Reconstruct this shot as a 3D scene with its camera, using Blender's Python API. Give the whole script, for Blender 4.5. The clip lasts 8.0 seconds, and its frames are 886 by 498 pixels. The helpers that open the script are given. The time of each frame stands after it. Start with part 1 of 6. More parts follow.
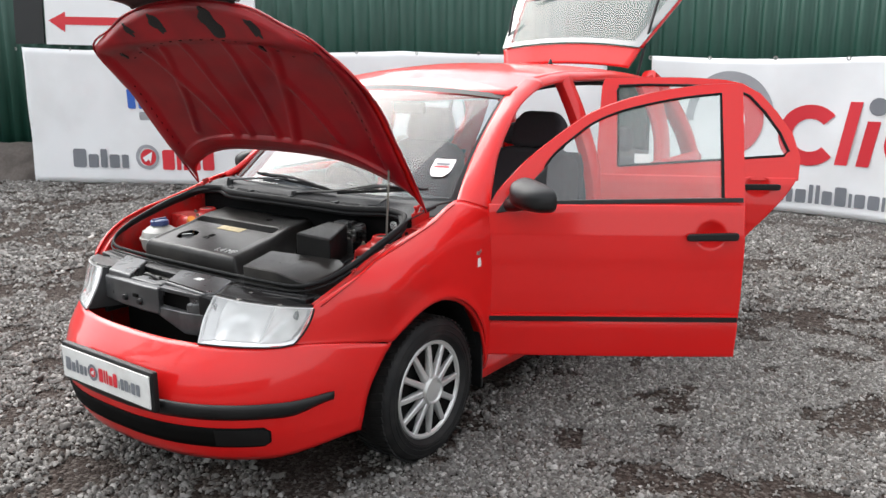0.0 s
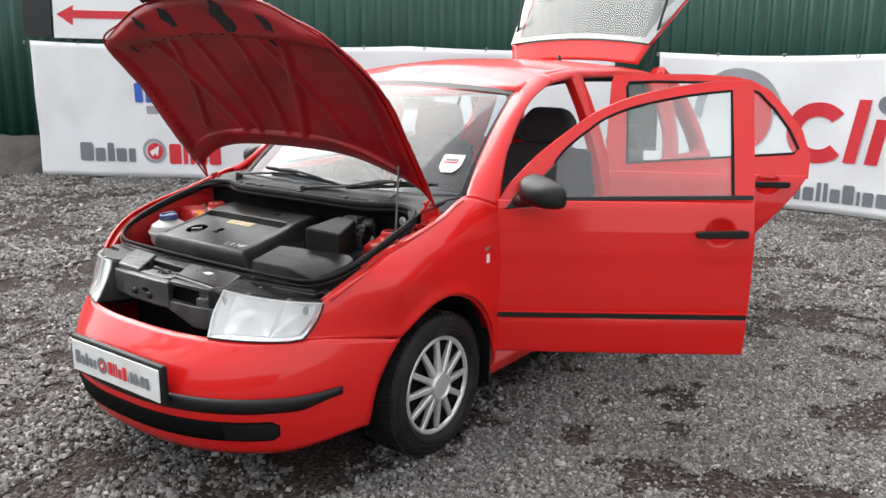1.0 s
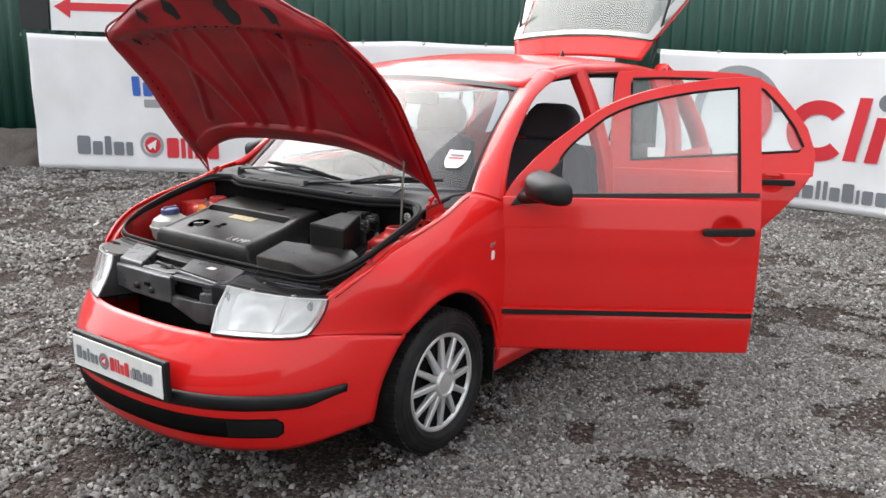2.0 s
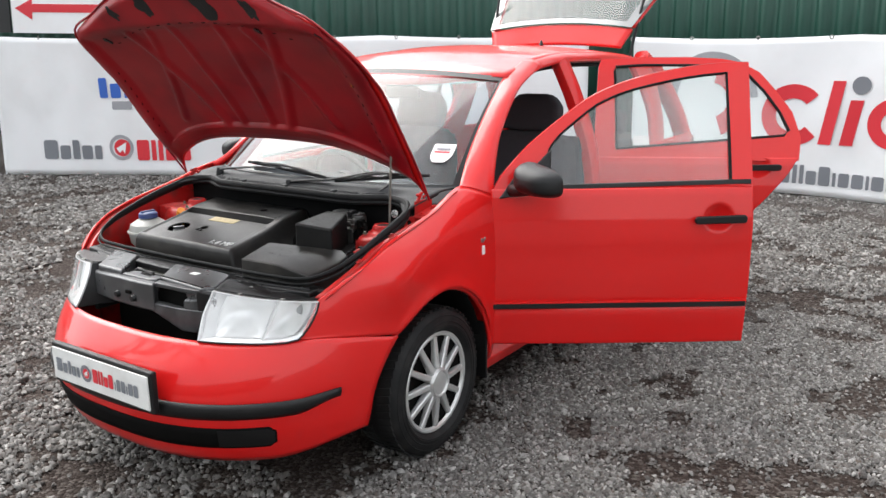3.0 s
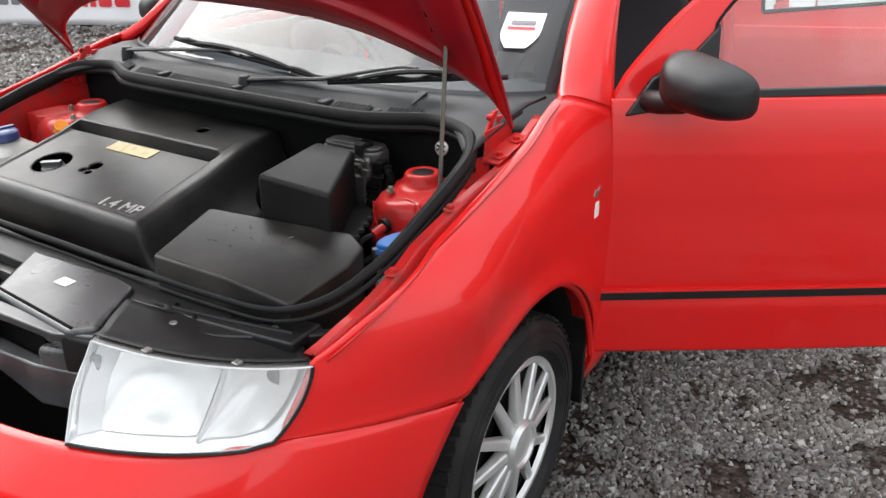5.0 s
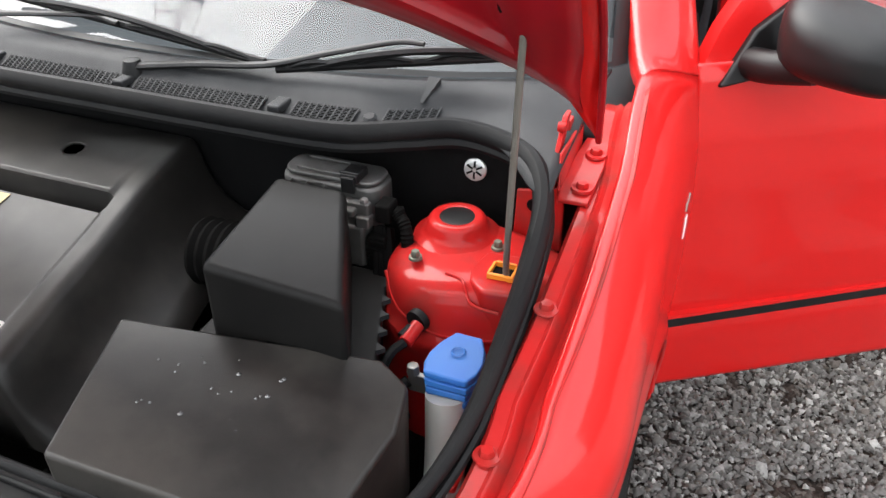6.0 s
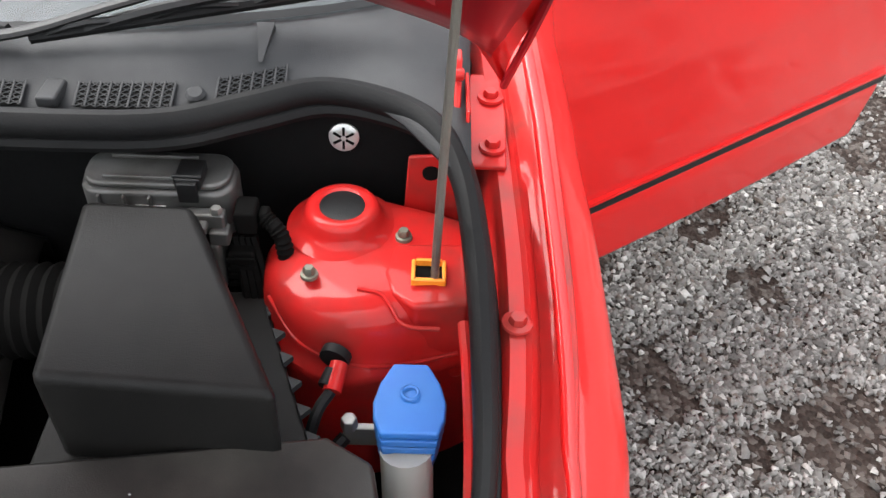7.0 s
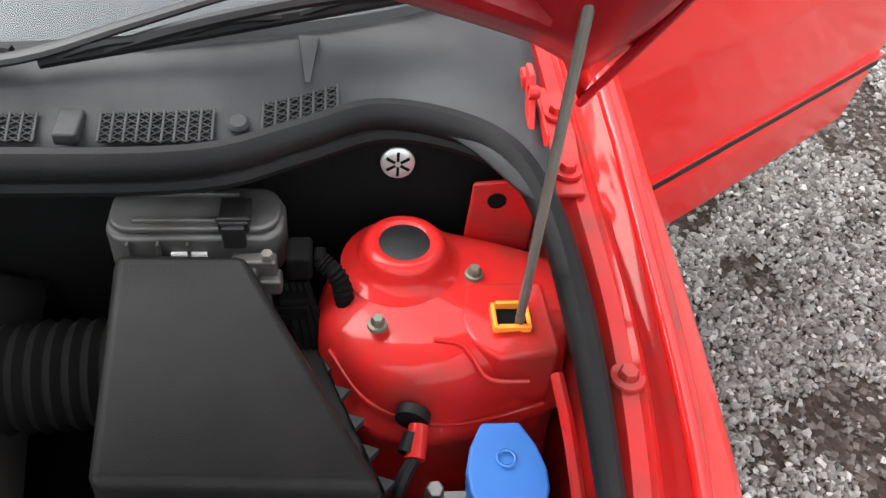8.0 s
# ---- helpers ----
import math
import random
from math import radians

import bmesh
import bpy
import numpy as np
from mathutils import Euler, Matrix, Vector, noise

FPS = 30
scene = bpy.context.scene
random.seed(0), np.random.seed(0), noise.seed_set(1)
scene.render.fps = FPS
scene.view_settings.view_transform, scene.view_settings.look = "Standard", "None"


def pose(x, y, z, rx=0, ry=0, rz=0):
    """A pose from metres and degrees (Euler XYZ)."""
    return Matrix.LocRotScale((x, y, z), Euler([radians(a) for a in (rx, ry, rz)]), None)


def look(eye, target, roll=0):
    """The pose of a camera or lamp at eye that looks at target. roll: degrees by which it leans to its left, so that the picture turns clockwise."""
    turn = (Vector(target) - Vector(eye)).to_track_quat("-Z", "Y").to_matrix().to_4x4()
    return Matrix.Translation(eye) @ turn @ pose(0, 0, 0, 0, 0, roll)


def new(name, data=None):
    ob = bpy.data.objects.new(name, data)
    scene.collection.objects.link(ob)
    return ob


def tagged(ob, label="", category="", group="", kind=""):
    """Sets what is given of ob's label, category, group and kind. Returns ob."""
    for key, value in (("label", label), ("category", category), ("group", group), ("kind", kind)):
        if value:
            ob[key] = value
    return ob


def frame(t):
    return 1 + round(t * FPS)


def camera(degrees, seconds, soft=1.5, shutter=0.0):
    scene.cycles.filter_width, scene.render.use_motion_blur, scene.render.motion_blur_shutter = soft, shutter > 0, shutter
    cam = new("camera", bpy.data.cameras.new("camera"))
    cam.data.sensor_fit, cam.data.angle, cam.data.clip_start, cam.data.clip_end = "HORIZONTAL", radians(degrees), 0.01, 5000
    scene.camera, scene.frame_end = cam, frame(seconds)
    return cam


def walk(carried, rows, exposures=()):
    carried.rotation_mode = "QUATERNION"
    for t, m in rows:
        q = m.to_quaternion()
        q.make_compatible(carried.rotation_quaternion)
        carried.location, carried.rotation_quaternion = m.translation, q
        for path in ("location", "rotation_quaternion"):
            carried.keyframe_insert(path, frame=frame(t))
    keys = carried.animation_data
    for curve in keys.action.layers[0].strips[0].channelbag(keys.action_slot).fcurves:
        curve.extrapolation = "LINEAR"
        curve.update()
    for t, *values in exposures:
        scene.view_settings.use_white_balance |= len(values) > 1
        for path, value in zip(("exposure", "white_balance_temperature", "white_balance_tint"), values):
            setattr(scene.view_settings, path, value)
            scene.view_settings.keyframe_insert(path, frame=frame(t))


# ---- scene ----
cam = camera(56.0, 8.0)
PATH = [
    (0, (2.651, -2.428, 1.556), (1.492, -0.859, 1.113), -0.0),
    (0.5, (2.645, -2.432, 1.555), (1.483, -0.868, 1.105), 0.2),
    (1, (2.636, -2.437, 1.556), (1.47, -0.877, 1.103), 0.3),
    (1.5, (2.623, -2.44, 1.557), (1.461, -0.879, 1.097), 0.6),
    (2.8, (2.517, -2.435, 1.541), (1.387, -0.851, 1.076), -0.1),
    (3, (2.496, -2.414, 1.542), (1.393, -0.815, 1.066), -0.7),
    (3.5, (2.386, -2.191, 1.503), (1.359, -0.574, 0.929), 0.2),
    (4, (2.161, -1.875, 1.497), (1.02, -0.405, 0.762), 2.1),
    (4.5, (1.812, -1.697, 1.514), (0.804, -0.138, 0.771), 2.4),
    (5, (1.451, -1.325, 1.442), (0.469, 0.207, 0.614), -0.2),
    (5.2, (1.33, -1.209, 1.443), (0.316, 0.284, 0.582), -0.8),
    (6.3, (0.774, -0.746, 1.442), (0.308, 0.781, 0.238), -0.4),
    (6.5, (0.731, -0.688, 1.446), (0.358, 0.812, 0.176), -0.4),
    (7, (0.611, -0.631, 1.429), (0.685, 0.832, 0.068), 4.0),
    (7.5, (0.532, -0.574, 1.414), (0.864, 0.859, 0.059), 8.0),
    (8, (0.486, -0.519, 1.404), (0.715, 0.894, 0.006), 6.4),
]
walk(cam, [(t, look(eye, target, roll)) for t, eye, target, roll in PATH],
     exposures=[(0, 1.08), (3.5, 1.10), (4.0, 1.28), (4.5, 1.15), (6.3, 1.84), (8, 1.90)])

# ---- world and light ----
world = bpy.data.worlds.new("world")
scene.world = world
world.use_nodes = True
wn, wl = world.node_tree.nodes, world.node_tree.links
SUN_EL, SUN_AZ = radians(50), radians(286)
SUN_DIR = (math.cos(SUN_EL) * math.sin(SUN_AZ), math.cos(SUN_EL) * math.cos(SUN_AZ), math.sin(SUN_EL))
sky = wn.new("ShaderNodeTexSky")
sky.sky_type, sky.sun_disc = "NISHITA", False
sky.sun_elevation, sky.sun_rotation = SUN_EL, SUN_AZ
sky.air_density, sky.dust_density, sky.ozone_density = 1.0, 3.0, 1.0
tc = wn.new("ShaderNodeTexCoord")
cl = wn.new("ShaderNodeTexNoise")
cl.inputs["Scale"].default_value, cl.inputs["Detail"].default_value, cl.inputs["Roughness"].default_value = 2.2, 7.0, 0.62
wl.new(tc.outputs["Generated"], cl.inputs["Vector"])
cr = wn.new("ShaderNodeValToRGB")
cr.color_ramp.elements[0].position, cr.color_ramp.elements[0].color = 0.36, (0.50, 0.50, 0.50, 1)
cr.color_ramp.elements[1].position, cr.color_ramp.elements[1].color = 0.62, (1, 1, 1, 1)
wl.new(cl.outputs["Fac"], cr.inputs["Fac"])
mx = wn.new("ShaderNodeMix")
mx.data_type = "RGBA"
dot = wn.new("ShaderNodeVectorMath")
dot.operation = "DOT_PRODUCT"
dot.inputs[1].default_value = SUN_DIR
wl.new(tc.outputs["Generated"], dot.inputs[0])
glow = wn.new("ShaderNodeMapRange")
glow.interpolation_type = "SMOOTHSTEP"
glow.inputs["From Min"].default_value, glow.inputs["From Max"].default_value, glow.inputs["To Min"].default_value, glow.inputs["To Max"].default_value = 0.35, 1.0, 7.6, 20.0
wl.new(dot.outputs["Value"], glow.inputs["Value"])
tint = wn.new("ShaderNodeMix")
tint.data_type, tint.blend_type = "RGBA", "MULTIPLY"
tint.inputs["Factor"].default_value, tint.inputs["B"].default_value = 1.0, (0.98, 1.0, 1.025, 1)
wl.new(glow.outputs["Result"], tint.inputs["A"])
wl.new(tint.outputs["Result"], mx.inputs["B"])
wl.new(cr.outputs["Color"], mx.inputs["Factor"])
wl.new(sky.outputs["Color"], mx.inputs["A"])
bg = wn["Background"]
bg.inputs["Strength"].default_value = 0.115
wl.new(mx.outputs["Result"], bg.inputs["Color"])

sun = new("sun", bpy.data.lights.new("sun", "SUN"))
sun.data.energy, sun.data.angle, sun.data.color = 1.35, radians(50), (1.0, 0.97, 0.92)
sun.matrix_world = look(Vector(SUN_DIR) * 30, (0, 0, 0))


# ---- materials ----
def mat(name, color, rough=0.5, metal=0.0, coat=0.0, spec=0.5, grain=None, grain_scale=60.0, bump=0.0, bump_scale=200.0, vary=0.0,
        stain=None, stain_scale=6.0, stain_amount=0.4, coord="Object", rough_vary=0.0, coat_rough=0.04):
    m = bpy.data.materials.new(name)
    m.use_nodes = True
    n, l = m.node_tree.nodes, m.node_tree.links
    p = n["Principled BSDF"]
    p.inputs["Roughness"].default_value, p.inputs["Metallic"].default_value = rough, metal
    p.inputs["Coat Weight"].default_value, p.inputs["Coat Roughness"].default_value = coat, coat_rough
    p.inputs["Specular IOR Level"].default_value = spec
    p.inputs["Base Color"].default_value = (*color, 1)
    t = n.new("ShaderNodeTexCoord")
    last = None
    if grain:
        a = n.new("ShaderNodeTexNoise")
        a.inputs["Scale"].default_value, a.inputs["Detail"].default_value = grain_scale, 5
        l.new(t.outputs[coord], a.inputs["Vector"])
        r = n.new("ShaderNodeMix")
        r.data_type = "RGBA"
        r.inputs["A"].default_value, r.inputs["B"].default_value = (*color, 1), (*grain, 1)
        l.new(a.outputs["Fac"], r.inputs["Factor"])
        last = r.outputs["Result"]
    if stain:
        a = n.new("ShaderNodeTexNoise")
        a.inputs["Scale"].default_value, a.inputs["Detail"].default_value = stain_scale, 6
        l.new(t.outputs[coord], a.inputs["Vector"])
        k = n.new("ShaderNodeMapRange")
        k.inputs["From Min"].default_value, k.inputs["From Max"].default_value, k.inputs["To Max"].default_value = 0.45, 0.75, stain_amount
        l.new(a.outputs["Fac"], k.inputs["Value"])
        r = n.new("ShaderNodeMix")
        r.data_type = "RGBA"
        r.inputs["A"].default_value, r.inputs["B"].default_value = (*color, 1), (*stain, 1)
        if last:
            l.new(last, r.inputs["A"])
        l.new(k.outputs["Result"], r.inputs["Factor"])
        last = r.outputs["Result"]
    if last:
        l.new(last, p.inputs["Base Color"])
    if rough_vary:
        a = n.new("ShaderNodeTexNoise")
        a.inputs["Scale"].default_value, a.inputs["Detail"].default_value = 9.0, 6
        l.new(t.outputs[coord], a.inputs["Vector"])
        k = n.new("ShaderNodeMapRange")
        k.inputs["To Min"].default_value, k.inputs["To Max"].default_value = max(0.02, rough - rough_vary), rough + rough_vary
        l.new(a.outputs["Fac"], k.inputs["Value"])
        l.new(k.outputs["Result"], p.inputs["Roughness"])
    if bump:
        a = n.new("ShaderNodeTexNoise")
        a.inputs["Scale"].default_value, a.inputs["Detail"].default_value = bump_scale, 3
        l.new(t.outputs[coord], a.inputs["Vector"])
        b = n.new("ShaderNodeBump")
        b.inputs["Strength"].default_value, b.inputs["Distance"].default_value = bump, 0.002
        l.new(a.outputs["Fac"], b.inputs["Height"])
        l.new(b.outputs["Normal"], p.inputs["Normal"])
    return m


def glass(name, tint, gloss=0.0, ior=1.5, haze=0.0):
    m = bpy.data.materials.new(name)
    m.use_nodes = True
    n, l = m.node_tree.nodes, m.node_tree.links
    n.remove(n["Principled BSDF"])
    a, b, f, x = n.new("ShaderNodeBsdfTransparent"), n.new("ShaderNodeBsdfGlossy"), n.new("ShaderNodeLayerWeight"), n.new("ShaderNodeMixShader")
    a.inputs["Color"].default_value = (*tint, 1)
    b.inputs["Roughness"].default_value = gloss
    f.inputs["Blend"].default_value = 0.5
    f0 = ((ior - 1) / (ior + 1)) ** 2
    pw, ma = n.new("ShaderNodeMath"), n.new("ShaderNodeMath")
    pw.operation, ma.operation = "POWER", "MULTIPLY_ADD"
    pw.inputs[1].default_value, ma.inputs[1].default_value, ma.inputs[2].default_value = 5.0, 1 - f0, f0
    l.new(f.outputs["Facing"], pw.inputs[0])
    l.new(pw.outputs[0], ma.inputs[0])
    l.new(ma.outputs[0], x.inputs["Fac"])
    if haze:
        d, y = n.new("ShaderNodeBsdfDiffuse"), n.new("ShaderNodeMixShader")
        d.inputs["Color"].default_value = (0.95, 0.95, 0.95, 1)
        y.inputs["Fac"].default_value = haze
        l.new(a.outputs[0], y.inputs[1])
        l.new(d.outputs[0], y.inputs[2])
        a = y
    l.new(a.outputs[0], x.inputs[1])
    l.new(b.outputs[0], x.inputs[2])
    l.new(x.outputs[0], n["Material Output"].inputs["Surface"])
    return m


RED = mat("red_paint", (0.64, 0.0105, 0.0095), 0.40, coat=0.70, spec=0.15, grain=(0.58, 0.0095, 0.0095), grain_scale=3.0, rough_vary=0.06, coat_rough=0.08)
# Body red darkened for the shade under the open bonnet, with dark stains.
RED_SHADED = mat("red_paint_darkened_for_shade", (0.30, 0.006, 0.011), 0.36, coat=0.18, spec=0.2, stain=(0.08, 0.006, 0.009), stain_scale=4.0, stain_amount=0.75, coat_rough=0.15, bump=0.05, bump_scale=60)
RED_BAY = mat("red_bay_paint", (0.50, 0.014, 0.013), 0.46, coat=0.32, spec=0.10, grain=(0.36, 0.013, 0.012), grain_scale=9.0, stain=(0.15, 0.035, 0.028), stain_scale=17.0, stain_amount=0.8, bump=0.10, bump_scale=70, coat_rough=0.07, rough_vary=0.12)
PLASTIC = mat("black_plastic", (0.0042, 0.0040, 0.0039), 0.46, spec=0.13, grain=(0.009, 0.0087, 0.0084), grain_scale=40, bump=0.25, bump_scale=900, stain=(0.026, 0.024, 0.022), stain_scale=9, stain_amount=0.35, rough_vary=0.1)
TRIM = mat("black_trim", (0.006, 0.006, 0.0063), 0.42, spec=0.3, bump=0.2, bump_scale=700, stain=(0.03, 0.03, 0.03), stain_scale=7, stain_amount=0.3)
COWL = mat("grey_cowl_plastic", (0.015, 0.0156, 0.0170), 0.55, spec=0.22, grain=(0.025, 0.0255, 0.027), grain_scale=30, bump=0.25, bump_scale=800, stain=(0.08, 0.08, 0.08), stain_scale=8, stain_amount=0.4)
CARRIER = mat("dusty_carrier_plastic", (0.024, 0.0245, 0.026), 0.30, spec=0.60, grain=(0.040, 0.040, 0.042), grain_scale=14, stain=(0.13, 0.13, 0.13), stain_scale=13, stain_amount=0.5, rough_vary=0.12)
# Near-black: shade of holes and deep bay put into colour; black parts too.
DARK = mat("shade_black", (0.003, 0.003, 0.003), 0.8, grain=(0.006, 0.0055, 0.005), grain_scale=10, spec=0.06)
FELT = mat("black_insulation", (0.0042, 0.0042, 0.0045), 0.85, spec=0.08, grain=(0.0075, 0.0075, 0.0075), grain_scale=60, bump=0.3, bump_scale=200)
RUBBER = mat("black_rubber", (0.0065, 0.0065, 0.0068), 0.55, spec=0.16, stain=(0.022, 0.022, 0.021), stain_scale=10, stain_amount=0.5, bump=0.15, bump_scale=400)
TYRE = mat("tyre_rubber", (0.0075, 0.0075, 0.0078), 0.65, spec=0.25, stain=(0.035, 0.033, 0.03), stain_scale=12, stain_amount=0.5, bump=0.2, bump_scale=300)
SILVER = mat("silver_wheel_paint", (0.60, 0.60, 0.59), 0.30, metal=0.55, stain=(0.4, 0.38, 0.35), stain_scale=14, stain_amount=0.3)
RUST = mat("dull_prop_steel", (0.16, 0.15, 0.13), 0.45, metal=0.5, stain=(0.10, 0.08, 0.06), stain_scale=30, stain_amount=0.6)
ZINC = mat("dull_zinc", (0.16, 0.165, 0.13), 0.5, metal=0.6, stain=(0.12, 0.11, 0.08), stain_scale=60, stain_amount=0.6)
STEEL = mat("plain_steel", (0.27, 0.27, 0.26), 0.42, metal=0.8, stain=(0.25, 0.22, 0.18), stain_scale=40, stain_amount=0.5)
ALLOY = mat("dirty_cast_alloy", (0.11, 0.108, 0.104), 0.46, metal=0.55, stain=(0.05, 0.045, 0.038), stain_scale=22, stain_amount=0.7, bump=0.2, bump_scale=150)
# Haze mixes white into the panes in place of pale reflections.
GLASS = glass("reflection_veiled_glass", (0.90, 0.94, 0.93), ior=1.65, haze=0.07)
SCREEN = glass("windscreen_glass", (0.60, 0.66, 0.69), ior=1.6, haze=0.022)
REAR_GLASS = glass("tailgate_glass", (0.62, 0.67, 0.66), ior=1.45, haze=0.10)
LENS = glass("lamp_glass", (0.98, 0.985, 0.985), gloss=0.05, ior=1.7, haze=0.24)
CHROME = mat("lamp_reflector", (0.82, 0.82, 0.81), 0.26, metal=0.5, bump=0.3, bump_scale=22)
LAMPGREY = mat("lamp_bezel", (0.55, 0.55, 0.55), 0.35, metal=0.3)
WHITE = mat("white_plastic", (0.72, 0.72, 0.70), 0.4, stain=(0.5, 0.48, 0.44), stain_scale=15, stain_amount=0.4)
MILKY = mat("milky_tank_plastic", (0.40, 0.40, 0.375), 0.35, stain=(0.32, 0.30, 0.26), stain_scale=12, stain_amount=0.5)
BLUE = mat("blue_cap_plastic", (0.025, 0.14, 0.44), 0.45, stain=(0.02, 0.10, 0.42), stain_scale=30, stain_amount=0.4)
NAVY = mat("navy_cap_plastic", (0.03, 0.05, 0.16), 0.35)
ORANGE = mat("orange_plastic", (0.85, 0.28, 0.02), 0.4, stain=(0.5, 0.14, 0.02), stain_scale=40, stain_amount=0.4)
FABRIC = mat("dark_seat_fabric", (0.025, 0.025, 0.028), 0.95, grain=(0.04, 0.04, 0.045), grain_scale=120, bump=0.3, bump_scale=400)
DASH = mat("grey_dash_plastic", (0.03, 0.03, 0.032), 0.7, spec=0.3, grain=(0.04, 0.04, 0.042), grain_scale=12)
COVER = mat("dusty_cover_plastic", (0.010, 0.0094, 0.0088), 0.38, spec=0.28, grain=(0.022, 0.0205, 0.019), grain_scale=40, bump=0.15, bump_scale=700, stain=(0.070, 0.063, 0.055), stain_scale=5, stain_amount=0.6, rough_vary=0.1)
VINYL = mat("white_banner_vinyl", (0.84, 0.85, 0.86), 0.45, grain=(0.79, 0.80, 0.81), grain_scale=1.2, stain=(0.62, 0.62, 0.60), stain_scale=1.6, stain_amount=0.35, bump=0.3, bump_scale=6)
INK_RED = mat("red_print", (0.68, 0.03, 0.045), 0.45, grain=(0.60, 0.03, 0.04), grain_scale=2)
INK_GREY = mat("grey_print", (0.16, 0.17, 0.19), 0.45, grain=(0.20, 0.21, 0.23), grain_scale=2)
INK_SILVER = mat("silver_print", (0.40, 0.41, 0.43), 0.45, grain=(0.25, 0.25, 0.27), grain_scale=3)
INK_BLUE = mat("blue_print", (0.04, 0.13, 0.50), 0.45)
FENCE = mat("green_sheet_steel", (0.013, 0.065, 0.045), 0.5, stain=(0.012, 0.05, 0.035), stain_scale=1.5, stain_amount=0.7, coord="Object", rough_vary=0.1)
BLACKBOARD = mat("black_panel", (0.012, 0.013, 0.014), 0.5, grain=(0.02, 0.02, 0.02), grain_scale=3)
LABEL = mat("yellowed_label", (0.52, 0.42, 0.22), 0.6, stain=(0.25, 0.2, 0.12), stain_scale=60, stain_amount=0.6)
PAPER = mat("paper_label", (0.78, 0.78, 0.76), 0.6)


# ---- mesh helpers ----
def meshed(name, verts, faces, material, smooth=True):
    me = bpy.data.meshes.new(name)
    me.from_pydata([tuple(v) for v in verts], [], faces)
    bm = bmesh.new()
    bm.from_mesh(me)
    bmesh.ops.remove_doubles(bm, verts=bm.verts, dist=1e-5)
    bmesh.ops.recalc_face_normals(bm, faces=bm.faces)
    bm.to_mesh(me)
    bm.free()
    me.materials.append(material)
    if smooth:
        me.polygons.foreach_set("use_smooth", [True] * len(me.polygons))
        me.set_sharp_from_angle(angle=radians(smooth if smooth is not True else 38))
    return me


def part(name, shape, material, parent, label="", solid=0.0, bevel=0.0, m=None, smooth=True, offset=-1.0):
    """One mesh object under a thing or a part; shape is (verts, faces)."""
    ob = new(name, meshed(name, *shape, material, smooth))
    ob.parent = parent
    if m is not None:
        ob.matrix_basis = m
    if label:
        ob["label"] = label
    if solid:
        d = ob.modifiers.new("solid", "SOLIDIFY")
        d.thickness, d.offset = solid, offset
    if bevel:
        d = ob.modifiers.new("bevel", "BEVEL")
        d.width, d.segments, d.limit_method, d.angle_limit = bevel, 2, "ANGLE", radians(35)
        d.harden_normals = True
    return ob


def thing(name, label, category, group="", kind="", m=None):
    ob = new(name)
    if m is not None:
        ob.matrix_basis = m
    return tagged(ob, label, category, group, kind)


def solo(name, shape, material, label, category="", group="", kind="", bevel=0.0, solid=0.0, smooth=True):
    return tagged(part(name, shape, material, None, label, solid, bevel, smooth=smooth), label, category, group, kind)


def surf(fn, nu, nv):
    v = [fn(i / nu, j / nv) for j in range(nv + 1) for i in range(nu + 1)]
    w = nu + 1
    return v, [(j * w + i, j * w + i + 1, (j + 1) * w + i + 1, (j + 1) * w + i) for j in range(nv) for i in range(nu)]


def join(*shapes):
    v, f = [], []
    for sv, sf in shapes:
        k = len(v)
        v += list(sv)
        f += [tuple(i + k for i in g) for g in sf]
    return v, f


def flip(shape):
    return [(-x, y, z) for x, y, z in shape[0]], [tuple(reversed(f)) for f in shape[1]]


def moved(shape, m):
    return [tuple(m @ Vector(v)) for v in shape[0]], shape[1]


def box(x0, x1, y0, y1, z0, z1):
    v = [(x, y, z) for z in (z0, z1) for y in (y0, y1) for x in (x0, x1)]
    return v, [(0, 2, 3, 1), (4, 5, 7, 6), (0, 1, 5, 4), (2, 6, 7, 3), (0, 4, 6, 2), (1, 3, 7, 5)]


def prism(poly, low, high, axis="z"):
    """A polygon of 2D points drawn out along an axis; low and high may be functions of the point."""
    lo = low if callable(low) else (lambda p: low)
    hi = high if callable(high) else (lambda p: high)
    put = {"z": lambda p, h: (p[0], p[1], h), "x": lambda p, h: (h, p[0], p[1]), "y": lambda p, h: (p[0], h, p[1])}[axis]
    n = len(poly)
    v = [put(p, lo(p)) for p in poly] + [put(p, hi(p)) for p in poly]
    return v, [tuple(range(n)), tuple(range(2 * n - 1, n - 1, -1))] + [(i, (i + 1) % n, n + (i + 1) % n, n + i) for i in range(n)]


def lathe(profile, n=32, axis="z", at=(0, 0, 0), arc=360):
    """A profile of (radius, height) turned round an axis."""
    v = []
    for i in range(n + (arc < 360)):
        a = radians(arc) * i / n
        for r, h in profile:
            c, s = r * math.cos(a), r * math.sin(a)
            p = {"z": (c, s, h), "x": (h, c, s), "y": (c, h, s)}[axis]
            v.append((p[0] + at[0], p[1] + at[1], p[2] + at[2]))
    k, rings = len(profile), n + (arc < 360)
    return v, [(i * k + j, ((i + 1) % rings) * k + j, ((i + 1) % rings) * k + j + 1, i * k + j + 1) for i in range(n) for j in range(k - 1)]


